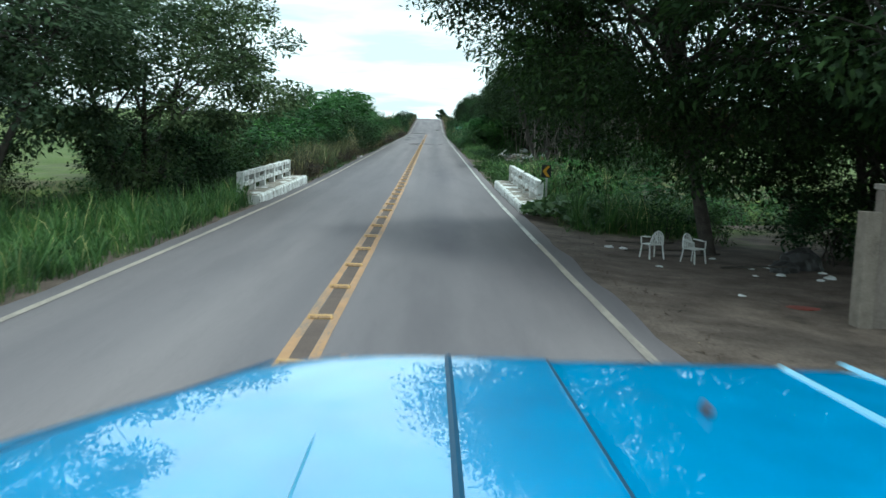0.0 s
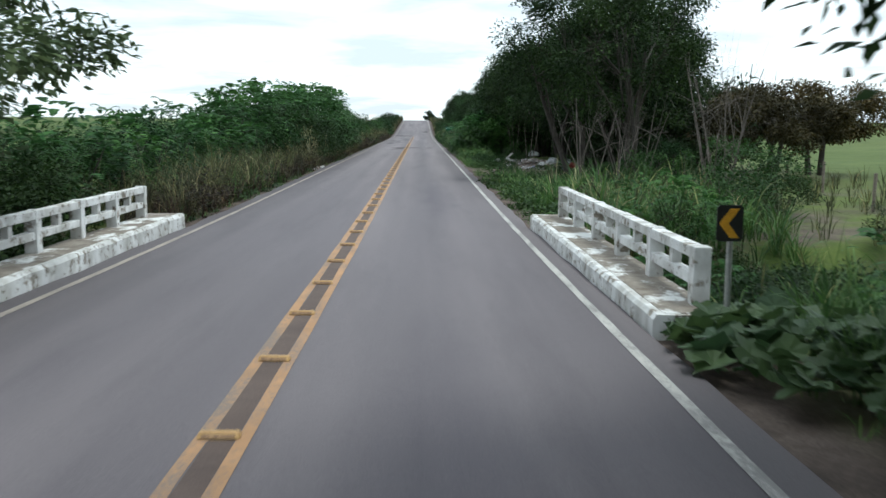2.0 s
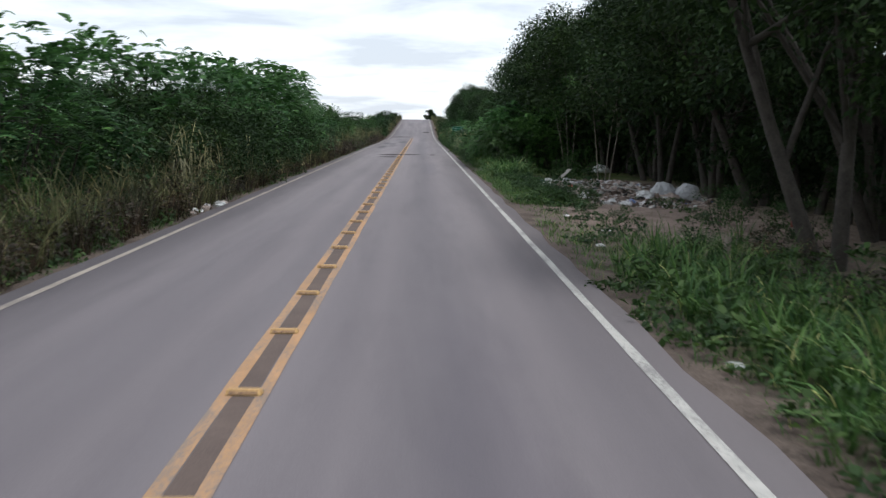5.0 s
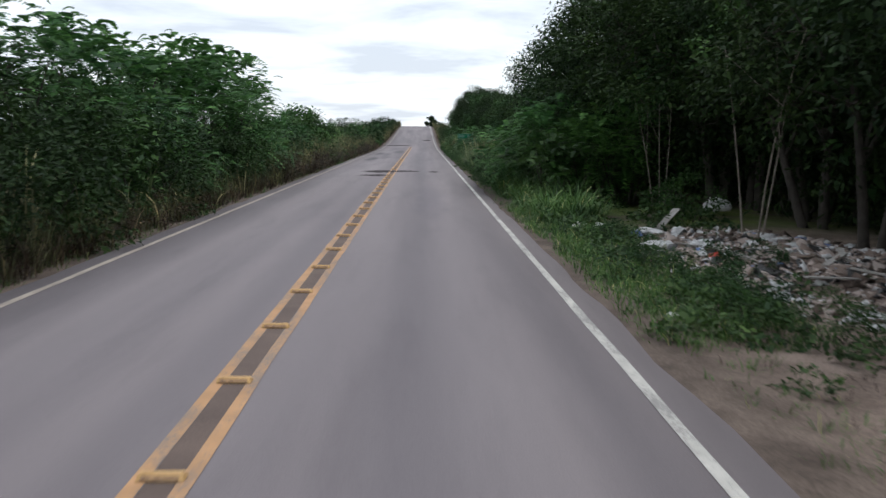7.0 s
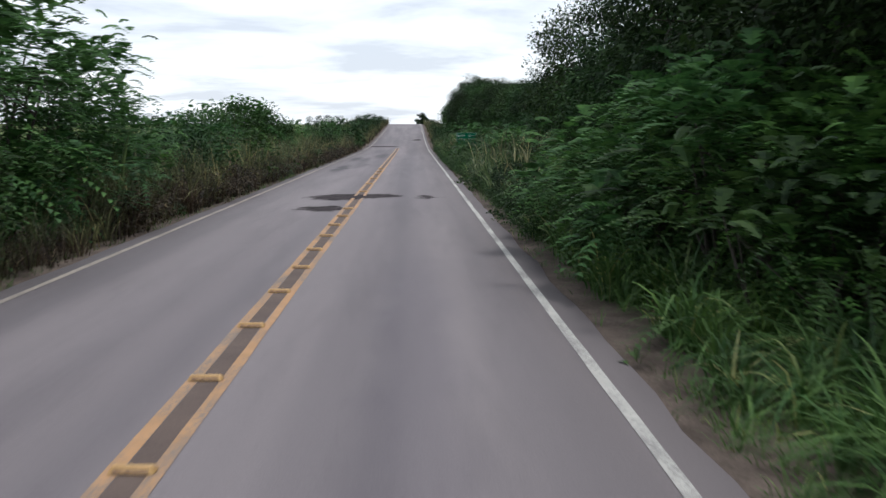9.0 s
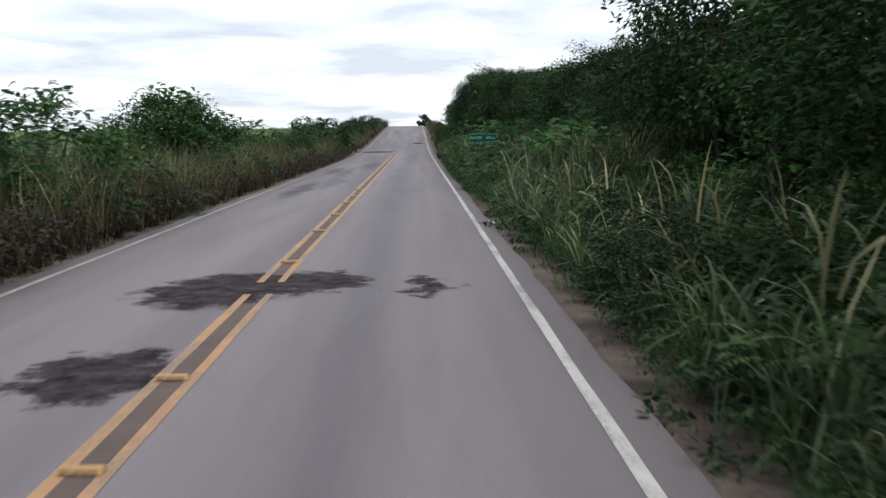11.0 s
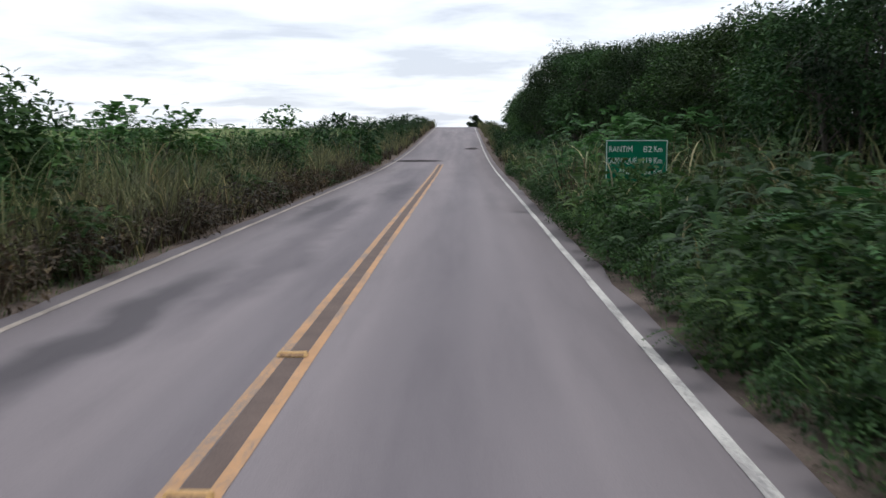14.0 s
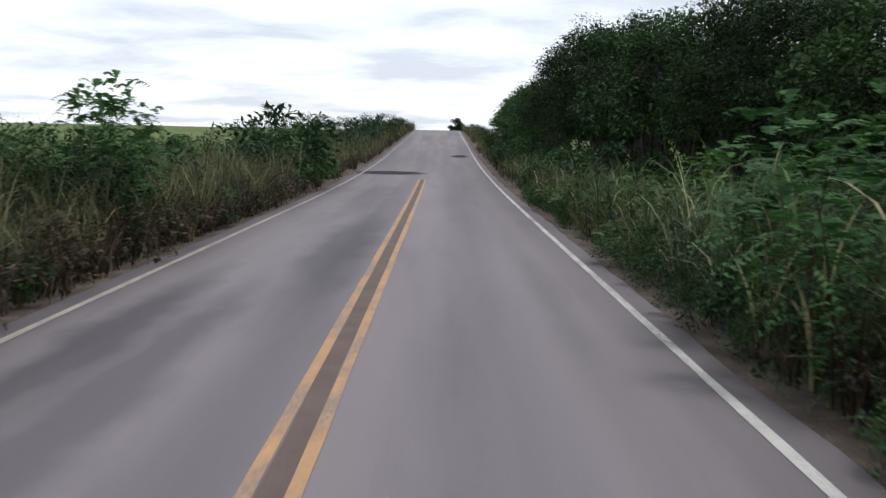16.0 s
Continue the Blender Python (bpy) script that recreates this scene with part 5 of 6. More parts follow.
# ---- the broad-leaved vine by the bridge ----
def vine_leaf(seed):
    """One lobed, cupped leaf on a short stalk."""
    r = random.Random(seed)
    bm = bmesh.new()
    mid = bm.verts.new((0, 0, -0.015))
    ring = []
    for k in range(14):
        a = 2 * math.pi * k / 14
        rad = 0.17 * (1 + 0.16 * math.cos(5 * a + 0.4) + r.uniform(-0.06, 0.06)) * (0.72 if k == 7 else 1)
        ring.append(bm.verts.new((rad * math.cos(a), rad * math.sin(a), 0.03 * math.cos(2 * a) + r.uniform(-0.015, 0.02))))
    for k in range(14):
        bm.faces.new((mid, ring[k], ring[(k + 1) % 14]))
    mesh = bpy.data.meshes.new("leaf")
    bm.to_mesh(mesh)
    bm.free()
    mesh.materials.append(VINE_LEAF)
    return mesh


leaves = [vine_leaf(k) for k in range(5)]
vine = thing("vine", "sprawling broad-leaved squash vine spilling onto the verge", "vine", at=(5.2, 26.3, ground_z(5.2, 26.3)))
r = random.Random(8)
runners = []
for k in range(9):
    a = r.uniform(0, 2 * math.pi)
    pts = []
    for s in range(7):
        x, y = 1.7 * s / 6 * math.cos(a + 0.12 * s) * 0.8, 1.7 * s / 6 * math.sin(a + 0.12 * s) * 1.3
        pts.append((x, y, ground_z(5.2 + x, 26.3 + y) - ground_z(5.2, 26.3) + 0.12 + 0.12 * math.sin(s)))
    runners.append(tube(pts, [0.012] * 7, 5))
part("stem", join_tubes("stem", runners), LEAF_FRESH, vine)
for k in range(280):
    a, q = r.uniform(0, 2 * math.pi), math.sqrt(r.uniform(0, 1))
    x, y = 1.35 * q * math.cos(a), 2.3 * q * math.sin(a)
    lf = new("leaf", leaves[k % 5])
    lf.parent = vine
    heap = 0.18 + 0.5 * (1 - q * q) * r.uniform(0.3, 1)
    lf.matrix_basis = pose(x, y, ground_z(5.2 + x, 26.3 + y) - ground_z(5.2, 26.3) + heap, r.gauss(12, 18), r.gauss(-14, 18), r.uniform(0, 360)) @ Matrix.Scale(r.uniform(0.65, 1.25), 4)


# ---- the blue truck whose bonnet the view begins over ----
def truck():
    """The truck stands on the road where the drive begins; its cab is behind the eye."""
    ox, oy, oz = 1.211, -0.133, 2.628
    ob = thing("truck", "blue truck with glossy bonnet standing on the road", "truck", at=(ox, oy, road_z(1.0)))
    ob.matrix_basis = pose(1.2318, -0.1998, 0.496, 0.169, -0.101, -0.127)
    drop = oz - road_z(1.0)
    left, right = -0.85, 1.66
    STEPS = ((0.25, 0.014, 0.006), (0.765, 0.014, 0.007), (0.96, 0.014, 0.008))
    EDGE = ((0.0, 2.13), (0.45, 2.125), (0.62, 2.09), (0.674, 2.06), (0.753, 1.985), (0.888, 1.735), (0.986, 1.565), (1.074, 1.43), (1.2, 1.22), (1.27, 1.08))

    def top(x, y):
        return drop - 0.38 - 0.062 * y - 0.02 * smooth(0.5, 1.05, abs(x - 0.40)) - 0.03 * smooth(0.9, 1.25, abs(x - 0.40))

    def nose(x):
        """How far forward the bonnet reaches at each width: rounded off at its corners."""
        return float(np.interp(abs(x - 0.405), [e[0] for e in EDGE], [e[1] for e in EDGE]))

    bm = bmesh.new()
    nx, ny = 150, 30
    grid = []
    for i in range(nx + 1):
        x = left + (right - left) * i / nx
        col = []
        for j in range(ny + 1):
            s = j / ny
            y = -0.12 + (nose(x) + 0.12) * s
            z = top(x, y)
            for cx, w, h in STEPS:
                z -= h * smooth(cx, cx + w, x)
            z -= 0.055 * smooth(0.94, 1.0, s) ** 2
            col.append(bm.verts.new((x, y, z)))
        front = col[-1].co
        for k, (dy, dz) in enumerate(((0.018, -0.04), (0.02, -0.12), (0.0, -0.26))):
            col.append(bm.verts.new((x, front.y + dy, front.z + dz)))
        grid.append(col)
    for a, b in zip(grid, grid[1:]):
        for j in range(len(a) - 1):
            f = bm.faces.new((a[j], b[j], b[j + 1], a[j + 1]))
            f.smooth = True
    for col, flip in ((grid[0], False), (grid[-1], True)):
        low = [bm.verts.new((v.co.x, v.co.y, v.co.z - 0.30)) for v in col]
        for j in range(len(col) - 1):
            q = (col[j], col[j + 1], low[j + 1], low[j])
            bm.faces.new(q[::-1] if flip else q)
    bmesh.ops.recalc_face_normals(bm, faces=bm.faces)
    bonnet = part("bonnet", bm, PAINT_BLUE, ob, "glossy sky-blue bonnet with raised creases")
    # the dark seam along the bonnet
    pts = [(0.04, -0.1 + 2.08 * k / 10, top(0.04, -0.1 + 2.08 * k / 10) + 0.001) for k in range(11)]
    bm = bmesh.new()
    pairs = [(bm.verts.new((x - 0.007, y, z + 0.001)), bm.verts.new((x, y, z + 0.006)), bm.verts.new((x + 0.007, y, z + 0.001))) for x, y, z in pts]
    for a, b in zip(pairs, pairs[1:]):
        for k in (0, 1):
            bm.faces.new((a[k], a[k + 1], b[k + 1], b[k]))
    part("seam", bm, SEAM_BLUE, bonnet, "dark seam strip along the bonnet")
    def strip_on(name, path, half, high, material, label):
        """A thin raised strip that follows the bonnet through points given by x and y."""
        path = [(x0 + (x1 - x0) * k / 8, y0 + (y1 - y0) * k / 8) for (x0, y0), (x1, y1) in zip(path, path[1:]) for k in range(9)]
        bm = bmesh.new()
        ribs = []
        for x, y in path:
            z = top(x, y) - sum(h * smooth(cx, cx + w, x) for cx, w, h in STEPS)
            ribs.append([bm.verts.new((x - half, y, z - 0.002)), bm.verts.new((x, y, z + high)), bm.verts.new((x + half, y, z - 0.002))])
        for a, b in zip(ribs, ribs[1:]):
            for k in (0, 1):
                bm.faces.new((a[k], a[k + 1], b[k + 1], b[k]))
        part(name, bm, material, bonnet, label)

    strip_on("crease", [(0.254, 0.2), (0.252, 1.97)], 0.004, 0.004, SEAM_BLUE, "fine dark crease line")
    strip_on("crease", [(-0.150, 0.4), (-0.165, 1.32)], 0.004, 0.004, CREASE_GLINT, "fine pale crease line")
    strip_on("crease", [(0.772, 0.4), (0.757, 1.97)], 0.009, 0.007, CREASE_GLINT, "crease edge with painted pale highlight")
    strip_on("crease", [(0.985, 0.5), (0.927, 2.06)], 0.008, 0.006, CREASE_GLINT, "crease edge with painted pale highlight")
    strip_on("crease", [(-0.70, 0.95), (-0.61, 1.313), (-0.456, 1.63), (-0.327, 1.922)], 0.006, 0.004, SEAM_BLUE, "fine dark line along the bonnet edge")
    bm = bmesh.new()
    bmesh.ops.create_icosphere(bm, subdivisions=2, radius=0.016)
    bmesh.ops.scale(bm, vec=(0.62, 0.6, 1.0), verts=bm.verts)
    bmesh.ops.translate(bm, vec=(0.468, 1.54, top(0.468, 1.54) + 0.006), verts=bm.verts)
    part("rusty_clip", rough_up(bm, 0.004, 60), RUST, bonnet, "small rust-brown clip")
    # body below and behind
    part("grille", boxed(-0.2, 1.0, 1.85, 2.12, 0.75, drop - 0.80, bevel=0.03), CHROME, ob, "dull chrome grille")
    part("front_panel", boxed(-0.35, 1.15, 1.0, 1.9, 0.62, drop - 0.80, bevel=0.05), PAINT_BLUE, ob)
    part("bumper", boxed(-0.7, 1.5, 2.1, 2.26, 0.48, 0.72, bevel=0.03), CHROME, ob, "chrome front bumper")
    for x in (-0.26, 1.06):
        bm = bmesh.new()
        bmesh.ops.create_cone(bm, cap_ends=True, segments=24, radius1=0.12, radius2=0.10, depth=0.08)
        bmesh.ops.rotate(bm, verts=bm.verts, matrix=Matrix.Rotation(radians(-90), 3, "X"))
        bmesh.ops.translate(bm, vec=(x, 1.94, 1.05), verts=bm.verts)
        part("headlamp", bm, LAMP_GLASS, ob, "round clear headlamp")
    part("cab", boxed(-0.8, 1.6, -2.0, -0.55, 0.55, drop + 0.55, bevel=0.12), PAINT_BLUE, ob)
    part("cowl", boxed(-0.78, 1.58, -0.62, -0.13, 0.62, drop - 0.40, bevel=0.03), PAINT_BLUE, ob)
    part("windscreen", boxed(-0.5, 1.3, -0.56, -0.545, drop - 0.36, drop + 0.36, bevel=0.004), DARK_GLASS, ob, "dark windscreen glass")
    part("cargo_bed", boxed(-0.85, 1.65, -5.0, -2.08, 0.85, 1.45, bevel=0.03), PAINT_BLUE, ob)
    part("chassis", boxed(0.0, 0.8, -4.9, 1.9, 0.5, 0.72, bevel=0.02), RUBBER, ob)
    for x in (-0.68, 1.48):
        for y in (1.15, -3.9):
            bm = bmesh.new()
            bmesh.ops.create_cone(bm, cap_ends=True, segments=28, radius1=0.42, radius2=0.42, depth=0.24)
            bmesh.ops.bevel(bm, geom=[e for e in bm.edges if e.calc_length() < 0.12], offset=0.04, segments=2, affect="EDGES")
            bmesh.ops.rotate(bm, verts=bm.verts, matrix=Matrix.Rotation(radians(90), 3, "Y"))
            bmesh.ops.translate(bm, vec=(x, y, 0.42), verts=bm.verts)
            wheel = part("wheel", bm, RUBBER, ob, "black rubber tyre")
            bm = bmesh.new()
            bmesh.ops.create_cone(bm, cap_ends=True, segments=20, radius1=0.22, radius2=0.20, depth=0.26)
            bmesh.ops.rotate(bm, verts=bm.verts, matrix=Matrix.Rotation(radians(90), 3, "Y"))
            bmesh.ops.translate(bm, vec=(x, y, 0.42), verts=bm.verts)
            part("rim", bm, GALV, wheel, "grey steel rim")
    return ob


truck()


# ---- the yard under the big tree ----
def chair(x, y, turn, label):
    ob = thing("plastic_chair", label, "chair", "white plastic chairs", (x, y, ground_z(x, y)), turn)
    ob.matrix_basis = ob.matrix_basis @ Matrix.Scale(0.7, 4)
    seat = boxed(-0.23, 0.23, -0.22, 0.22, 0.40, 0.425)
    bmesh.ops.bevel(seat, geom=list(seat.edges), offset=0.012, segments=2, affect="EDGES")
    part("seat", seat, PLASTIC_WHITE, ob)
    for sx in (-1, 1):
        part("leg", rod([(sx * 0.21, -0.20, 0.42), (sx * 0.25, -0.25, 0)], 0.022, 6), PLASTIC_WHITE, ob)
        part("leg", rod([(sx * 0.21, 0.20, 0.42), (sx * 0.24, 0.27, 0)], 0.022, 6), PLASTIC_WHITE, ob)
        part("armrest", rod([(sx * 0.23, -0.21, 0.42), (sx * 0.26, -0.20, 0.62), (sx * 0.27, 0.0, 0.64), (sx * 0.22, 0.23, 0.66)], 0.022, 6), PLASTIC_WHITE, ob)
    arch = [(0.22 * math.cos(a), 0.22 + 0.08 * math.sin(a), 0.42 + 0.40 * math.sin(a)) for a in [math.pi * k / 10 for k in range(11)]]
    part("back_frame", rod(arch, 0.022, 6), PLASTIC_WHITE, ob)
    for k in range(-2, 3):
        h = 0.40 * math.sqrt(max(0.0, 1 - (k * 0.075 / 0.22) ** 2))
        part("back_slat", boxed(k * 0.075 - 0.024, k * 0.075 + 0.024, 0.24, 0.252, 0.42, 0.42 + h), PLASTIC_WHITE, ob)
    return ob


chair(6.55, 18.7, 35, "weathered white plastic armchair under the big tree")
chair(5.75, 18.9, 200, "weathered white plastic armchair turned towards the other")

wall = thing("boundary_wall", "dusty rendered wall end with a dark rough edge", "wall", at=(7.25, 12.6, ground_z(7.25, 12.6) - 0.05), kind="structure")
part("wall", rough_up(boxed(0.12, 4.5, 0, 0.22, -0.2, 1.95, bevel=0.01), 0.01, 3), RENDER_WALL, wall)
part("post", rough_up(boxed(-0.10, 0.11, -0.03, 0.25, -0.2, 1.65, bevel=0.02), 0.02, 3), POST_WOOD, wall, "dark weathered wooden post")
part("ledge", boxed(0.10, 4.5, -0.05, 0.27, 1.955, 2.03, bevel=0.01), CONCRETE, wall)


def lump(seed, sx, sy, sz, crumple=0.35, sub=3):
    bm = bmesh.new()
    bmesh.ops.create_icosphere(bm, subdivisions=sub, radius=1.0)
    for v in bm.verts:
        n = noise.noise(v.co * 1.3 + Vector((seed, 0, 0))) * 0.7 + noise.noise(v.co * 3.7 + Vector((0, seed, 0))) * 0.45 - 0.5 * abs(noise.noise(v.co * 2.6 + Vector((0, 0, seed)))) + 0.18 * noise.noise(v.co * 9 + Vector((seed, seed, 0)))
        v.co *= 1 + crumple * n
        v.co.z = max(v.co.z, -0.35)
    bmesh.ops.scale(bm, vec=(sx, sy, sz), verts=bm.verts)
    low = min(v.co.z for v in bm.verts)
    bmesh.ops.translate(bm, verts=bm.verts, vec=(0, 0, -low))
    return bm


def litter(name, label, category, x, y, seed, size, material, group="", up=0.0, turn=0.0, crumple=0.4, sub=2):
    ob = part(name, lump(seed, *size, crumple, sub), material)
    ob.matrix_basis = pose(x, y, ground_z(x, y) - 0.015 + up, 0, 0, turn)
    return tagged(ob, label, category, group)


litter("rubbish_bag", "bulging black rubbish bag on the dirt", "rubbish bag", 8.7, 18.6, 3, (0.42, 0.32, 0.34), TRASH_DARK, sub=3)
litter("rubbish_bag", "slumped black rubbish bag on the dirt", "rubbish bag", 8.2, 18.2, 4, (0.3, 0.25, 0.18), TRASH_DARK, sub=3)
for k, (x, y, s) in enumerate([(5.15, 20.4, 0.11), (5.45, 20.3, 0.10), (8.75, 17.3, 0.14), (8.45, 17.0, 0.08), (6.2, 14.6, 0.07), (5.6, 17.6, 0.08), (7.3, 17.2, 0.06), (7.9, 17.5, 0.1), (8.1, 18.7, 0.12), (7.6, 18.3, 0.07), (8.9, 18.0, 0.09), (7.2, 19.6, 0.08)]):
    litter("litter", "crumpled white plastic scrap on the dirt", "litter", x, y, k + 20, (s, s * 0.8, s * 0.45), TRASH_PALE, "scraps of litter")
red = litter("litter", "faded red cloth scrap lying flat on the dirt", "litter", 6.9, 13.9, 41, (0.34, 0.2, 0.03), RED_CLOTH)
for k, path in enumerate([[(5.4, 19.9), (6.0, 19.7), (6.9, 19.8)], [(5.9, 19.3), (6.5, 19.1), (7.3, 19.4)], [(6.9, 18.0), (7.6, 18.2), (8.2, 18.0)], [(5.3, 21.6), (5.9, 21.2), (6.8, 21.3)]]):
    stick = part("branch", rod([(x - path[0][0], y - path[0][1], ground_z(x, y) - ground_z(*path[0]) + 0.03 + 0.05 * n) for n, (x, y) in enumerate(path)], 0.02, 6), BARK)
    stick.matrix_basis = pose(*path[0], ground_z(*path[0]))
    tagged(stick, "dry fallen branch lying on the dirt", "branch", "fallen branches")
fallen = random.Random(77)
vl, fl = [], []
for k in range(260):
    x, y = fallen.uniform(4.0, 8.5), fallen.uniform(7, 22)
    if fallen.random() < 0.55:
        x = 4.0 + abs(fallen.gauss(0.25, 0.35))
    a, s = fallen.uniform(0, 6.28), fallen.uniform(0.02, 0.05)
    z = ground_z(x, y) + 0.012
    c, d = math.cos(a) * s, math.sin(a) * s
    vl += [(x - c, y - d, z), (x - d * 0.5, y + c * 0.5, z + 0.008), (x + c, y + d, z), (x + d * 0.5, y - c * 0.5, z + 0.006)]
    fl.append((4 * k, 4 * k + 1, 4 * k + 2, 4 * k + 3))
tagged(part("fallen_leaves", quads("fallen_leaves", vl, fl), GRASS_DRY), "scattered dry brown fallen leaves on the dirt", "leaves", kind="stuff")

# ---- the roadside dump ----
sack = litter("sack", "large bulging grey woven sack on the rubbish heap", "sack", 9.2, 74.2, 51, (0.44, 0.38, 0.5), SACK, "grey sacks", crumple=0.22, sub=4)
litter("sack", "large slumped grey woven sack on the rubbish heap", "sack", 9.95, 74.0, 52, (0.44, 0.38, 0.44), SACK, "grey sacks", crumple=0.22, sub=4)
litter("sack", "pale woven sack lying in the heap", "sack", 9.6, 87.0, 53, (0.45, 0.3, 0.28), TRASH_PALE, "grey sacks", up=0.15, crumple=0.3, sub=3)
mound = bmesh.new()
bmesh.ops.create_grid(mound, x_segments=50, y_segments=60, size=0.5)
for v in mound.verts:
    x, y = 8.6 + v.co.x * 5.6, 78.0 + v.co.y * 13
    r = math.hypot(v.co.x * 2, v.co.y * 2)
    h = (1 - smooth(0.25, 1.0, r)) * 0.42 * (0.75 + 0.8 * noise.noise(Vector((x * 0.7, y * 0.7, 3)))) + 0.10 * (1 - smooth(0.5, 1.0, r)) * noise.noise(Vector((x * 3, y * 3, 1)))
    v.co = Vector((x, y, ground_z(x, y) - 0.03 + max(0, h)))
heap = part("rubbish_mound", mound, TRASH_BROWN)
for p in heap.data.polygons:
    p.use_smooth = True
tagged(heap, "trodden brown mound of old rubbish and soil", "rubbish heap")


def heap_z(x, y):
    r = math.hypot((x - 8.6) / 2.8, (y - 78.0) / 6.5)
    h = (1 - smooth(0.25, 1.0, r)) * 0.42 * (0.75 + 0.8 * noise.noise(Vector((x * 0.7, y * 0.7, 3))))
    return ground_z(x, y) + max(0, h) - 0.03


r = random.Random(12)
pieces = {TRASH_PALE: [], TRASH_BROWN: [], TRASH_PINK: [], TRASH_DARK: [], TRASH_BLUE: []}
for k in range(4600):
    a, q = r.uniform(0, 6.283), math.sqrt(r.uniform(0, 1.05))
    x, y = 8.5 + 2.7 * q * math.cos(a), 77.6 + 6.3 * q * math.sin(a)
    if x < 5.4:
        continue
    m = r.choices(list(pieces), (2.6, 3.4, 4.6, 1.6, 0.15))[0]
    pieces[m].append((x, y, heap_z(x, y), r.uniform(0.02, 0.06) if r.random() < 0.75 else r.uniform(0.06, 0.15)))
names = {TRASH_PALE: "pale crumpled plastic scraps scattered over the heap", TRASH_BROWN: "muddy cardboard scraps scattered over the heap", TRASH_PINK: "broken pinkish rubble scattered over the heap",
         TRASH_DARK: "torn black plastic scattered over the heap", TRASH_BLUE: "faded blue plastic scraps in the heap"}
for m, spots in pieces.items():
    vs, fs = [], []
    for x, y, z, s in spots:
        turn = Euler((r.gauss(0, 0.5), r.gauss(0, 0.5), r.uniform(0, 6.28))).to_matrix()
        b, long = len(vs), r.uniform(0.6, 1.5)
        for c in ((-1, -1, 0), (1, -1, 0), (1, 1, 0), (-1, 1, 0), (-0.7, -0.6, 1), (0.6, -0.8, 1), (0.8, 0.6, 1), (-0.6, 0.7, 1)):
            p = turn @ Vector((c[0] * s * long * r.uniform(0.6, 1.1), c[1] * s * r.uniform(0.6, 1.1), (c[2] - 0.3) * s * r.uniform(0.08, 0.42)))
            vs.append((x + p.x, y + p.y, z + 0.03 + p.z))
        fs += [(b, b + 3, b + 2, b + 1), (b + 4, b + 5, b + 6, b + 7), (b, b + 1, b + 5, b + 4), (b + 1, b + 2, b + 6, b + 5), (b + 2, b + 3, b + 7, b + 6), (b + 3, b, b + 4, b + 7)]
    tagged(part("rubbish", quads("rubbish", vs, fs), m), names[m], "rubbish", kind="stuff")
for k in range(24):
    a, q = r.uniform(0, 6.283), math.sqrt(r.uniform(0, 1))
    x, y = 8.3 + 2.4 * q * math.cos(a), 77.6 + 6.0 * q * math.sin(a)
    if x < 5.9:
        continue
    s = r.uniform(0.12, 0.3)
    m, word = r.choice([(TRASH_PALE, "crumpled white plastic bag on the rubbish heap"), (TRASH_PALE, "crumpled white plastic bag on the rubbish heap"), (TRASH_PINK, "torn dusty pinkish sack on the rubbish heap"), (TRASH_DARK, "torn black plastic bag on the rubbish heap")])
    litter("plastic_bag", word, "plastic bag", x, y, k + 60, (s, s * 0.8, s * 0.5), m, "bags on the heap", up=heap_z(x, y) - ground_z(x, y), crumple=0.55, sub=3)
litter("plastic_bag", "bright red plastic bag on the rubbish heap", "plastic bag", 6.85, 78.2, 91, (0.13, 0.12, 0.12), TRASH_RED, up=0.12, crumple=0.5, sub=3)
litter("plastic_bag", "white plastic bag caught among the weeds", "plastic bag", 6.2, 80.0, 92, (0.34, 0.2, 0.12), TRASH_PALE, up=0.06, crumple=0.5, sub=3)
litter("plastic_bag", "white plastic bag beside the leaning board", "plastic bag", 6.7, 82.6, 93, (0.36, 0.24, 0.13), TRASH_PALE, up=0.05, crumple=0.5, sub=3)
litter("plastic_bag", "faded blue plastic bag beside the leaning board", "plastic bag", 6.35, 82.4, 95, (0.16, 0.12, 0.1), TRASH_BLUE, up=0.04, crumple=0.5, sub=3)
litter("plastic_bag", "white plastic bag lying by the rubbish", "plastic bag", 7.35, 82.5, 96, (0.2, 0.16, 0.16), TRASH_PALE, up=0.05, crumple=0.5, sub=3)
for k, (x, y, sz) in enumerate(((5.2, 84.2, 0.13), (5.45, 84.5, 0.2), (5.75, 84.1, 0.1), (5.95, 84.6, 0.14), (5.6, 84.9, 0.09), (6.1, 83.9, 0.08))):
    litter("plastic_bag", "torn white plastic caught in the grass", "plastic bag", x, y, k + 200, (sz, sz * 0.7, sz * 0.45), TRASH_PALE, "torn plastic in the grass", up=0.05, crumple=0.55, sub=2)
litter("cloth", "orange-red cloth hanging over the weeds", "cloth", 8.2, 60.6, 94, (0.16, 0.09, 0.2), RED_CLOTH, up=0.6, crumple=0.4, sub=3)
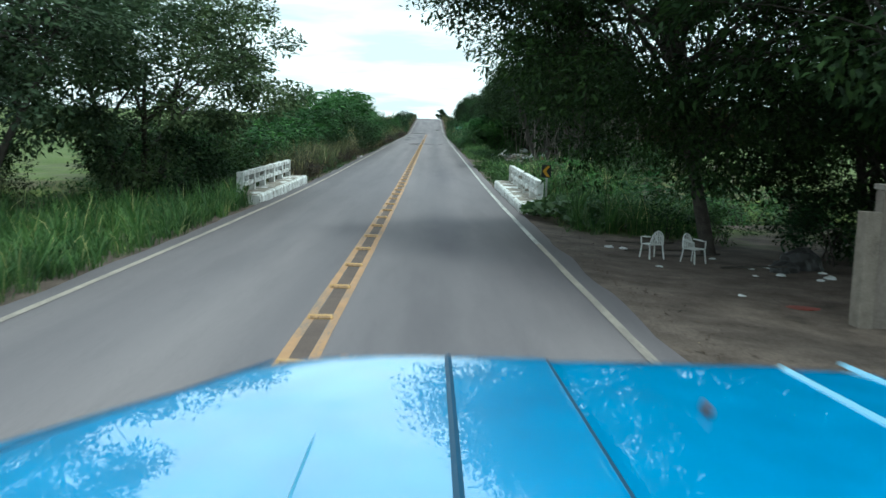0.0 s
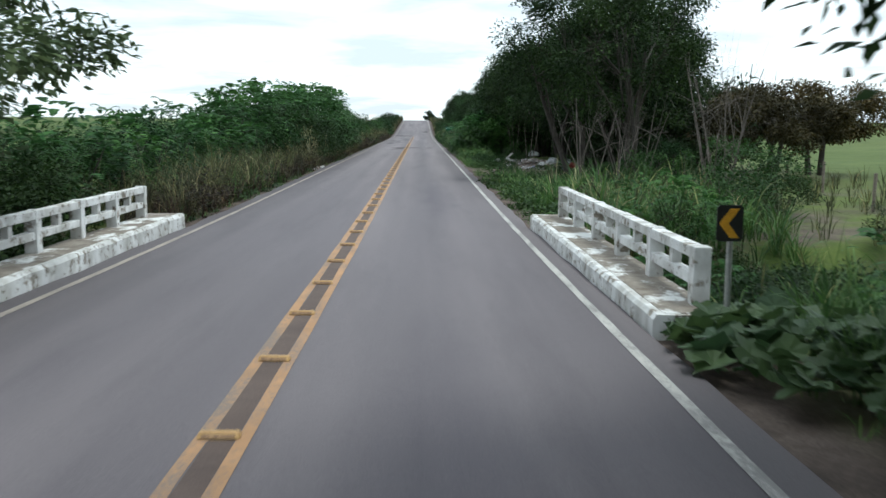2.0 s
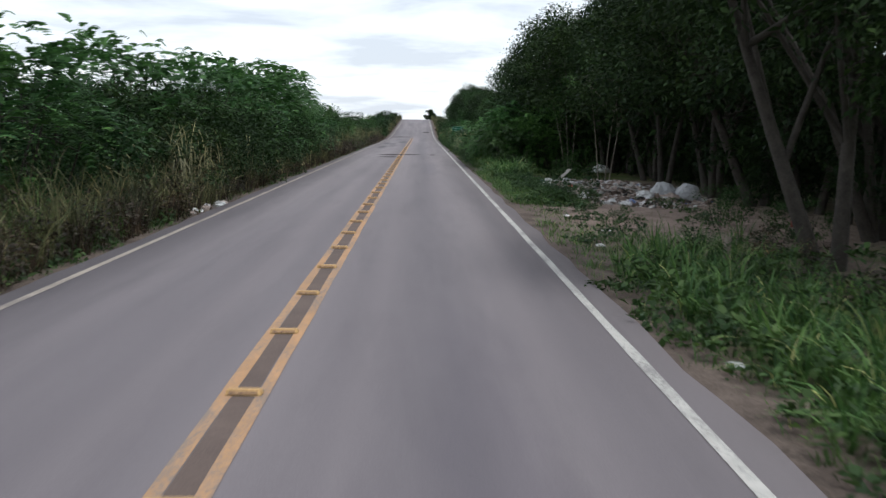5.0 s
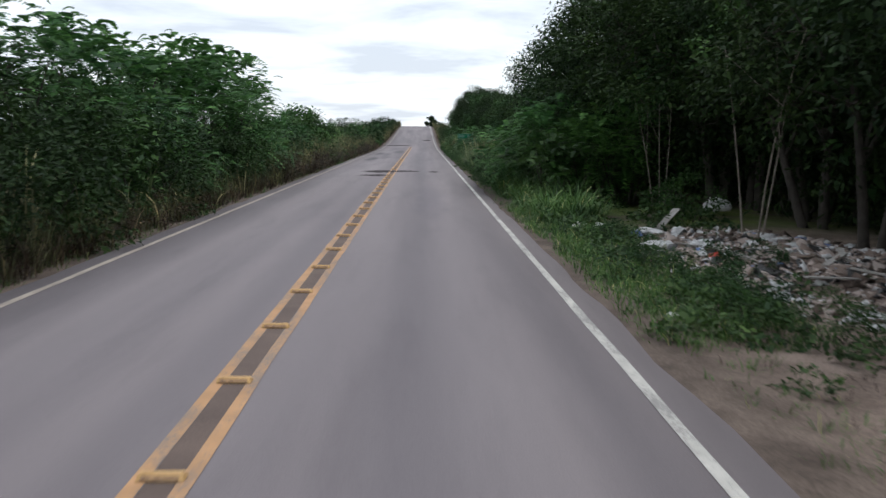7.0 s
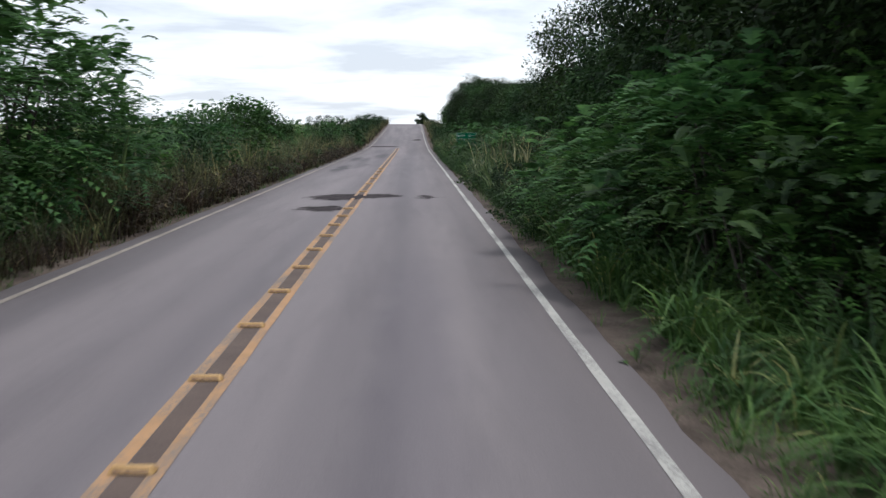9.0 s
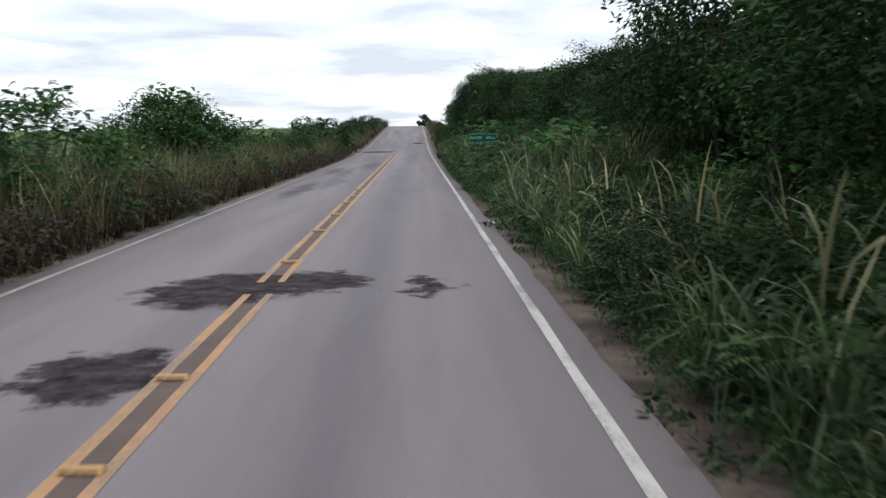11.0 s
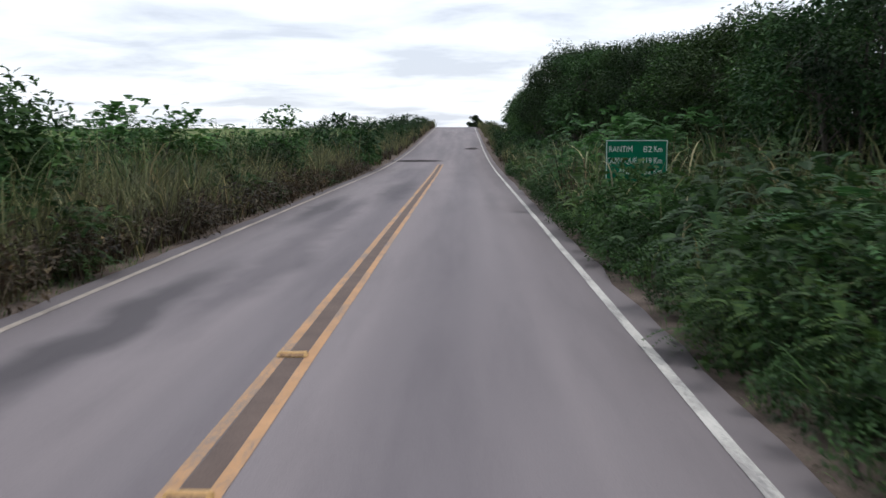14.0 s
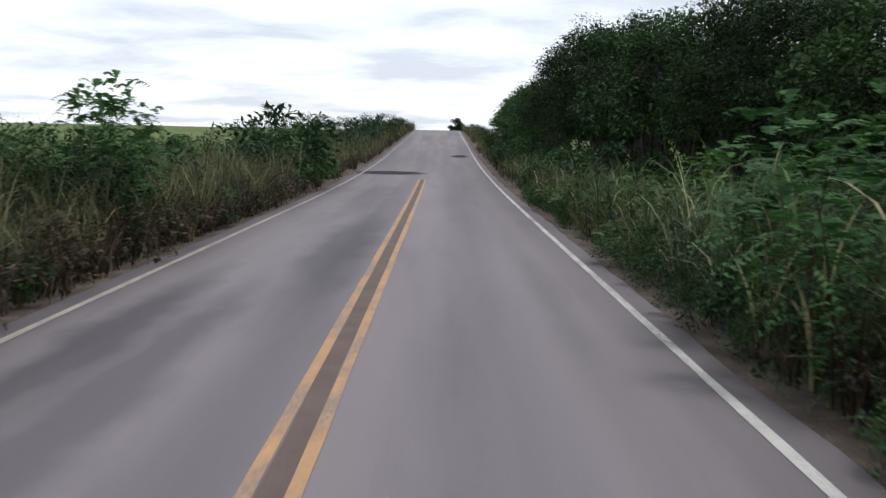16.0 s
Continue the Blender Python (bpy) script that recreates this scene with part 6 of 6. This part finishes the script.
for x, y, a, tilt, length in ((7.1, 83.6, -48, 30, 1.0), (9.2, 74.4, 60, 8, 1.5), (7.9, 76.0, -40, 6, 1.0), (9.0, 79.0, 10, 10, 1.2), (7.6, 79.6, 75, 5, 1.1), (8.3, 75.2, 110, 4, 1.3), (8.8, 77.2, -15, 12, 0.9), (7.3, 77.4, 30, 7, 1.0), (9.6, 76.4, 80, 9, 1.4), (8.0, 73.8, -60, 4, 0.9)):
    plank = part("board", boxed(-0.10 if tilt > 20 else -0.06, 0.10 if tilt > 20 else 0.06, 0, length, 0, 0.025, bevel=0.004), PLANK)
    plank.matrix_basis = pose(x, y, heap_z(x, y) + 0.03, tilt, 0, a)
    tagged(plank, "weathered grey board %s the rubbish" % ("leaning on" if tilt > 20 else "lying in"), "board", "loose boards")
post = part("fence_post", rod([(0, 0, -0.3), (0.02, 0.01, 0.5), (0.03, 0.02, 0.62)], 0.06, 7), POST_WOOD)
post.matrix_basis = pose(6.3, 58.8, ground_z(6.3, 58.8), 0, 3, 0)
tagged(post, "short weathered wooden fence post in the grass", "post")
for k, (x, y) in enumerate([(14.0, 40), (15.0, 46), (16.0, 52), (17.0, 58), (13.0, 34), (12.0, 28), (18, 64)]):
    f = part("fence_post", rod([(0, 0, -0.3), (0.02, 0.01, 0.6), (0.03, 0.0, 1.15)], 0.055, 6), POST_WOOD)
    f.matrix_basis = pose(x, y, ground_z(x, y), 0, 0, 40 * k)
    tagged(f, "grey wooden pasture fence post", "post", "pasture fence posts")

# scraps along the verges
for k, (x, y, s) in enumerate([(3.62, 45.0, 0.055), (3.55, 71.2, 0.05), (3.7, 88.5, 0.06), (3.62, 79.2, 0.05), (3.9, 121.9, 0.09), (3.6, 124.3, 0.05), (3.55, 140.5, 0.05), (4.0, 141.2, 0.06), (3.65, 108.8, 0.06), (4.4, 52.5, 0.1), (4.9, 62.0, 0.1), (5.6, 65.0, 0.12), (4.7, 73.0, 0.1), (5.2, 68.3, 0.09)]):
    litter("litter", "small crumpled pale scrap on the road verge", "litter", x, y, k + 120, (s, s * 0.9, s * 0.45), TRASH_PALE, "scraps of litter", up=0.05 if x < 3.8 else 0.01)
r = random.Random(31)
for k in range(12):
    y = 67.2 + 0.28 * k
    litter("rubble", "broken pale concrete rubble along the verge", "rubble", -4.05 + r.uniform(-0.2, 0.12), y, k + 150, (r.uniform(0.08, 0.2), r.uniform(0.08, 0.2), r.uniform(0.06, 0.12)), TRASH_PALE if k % 3 else TRASH_PINK, "rubble along the verge")
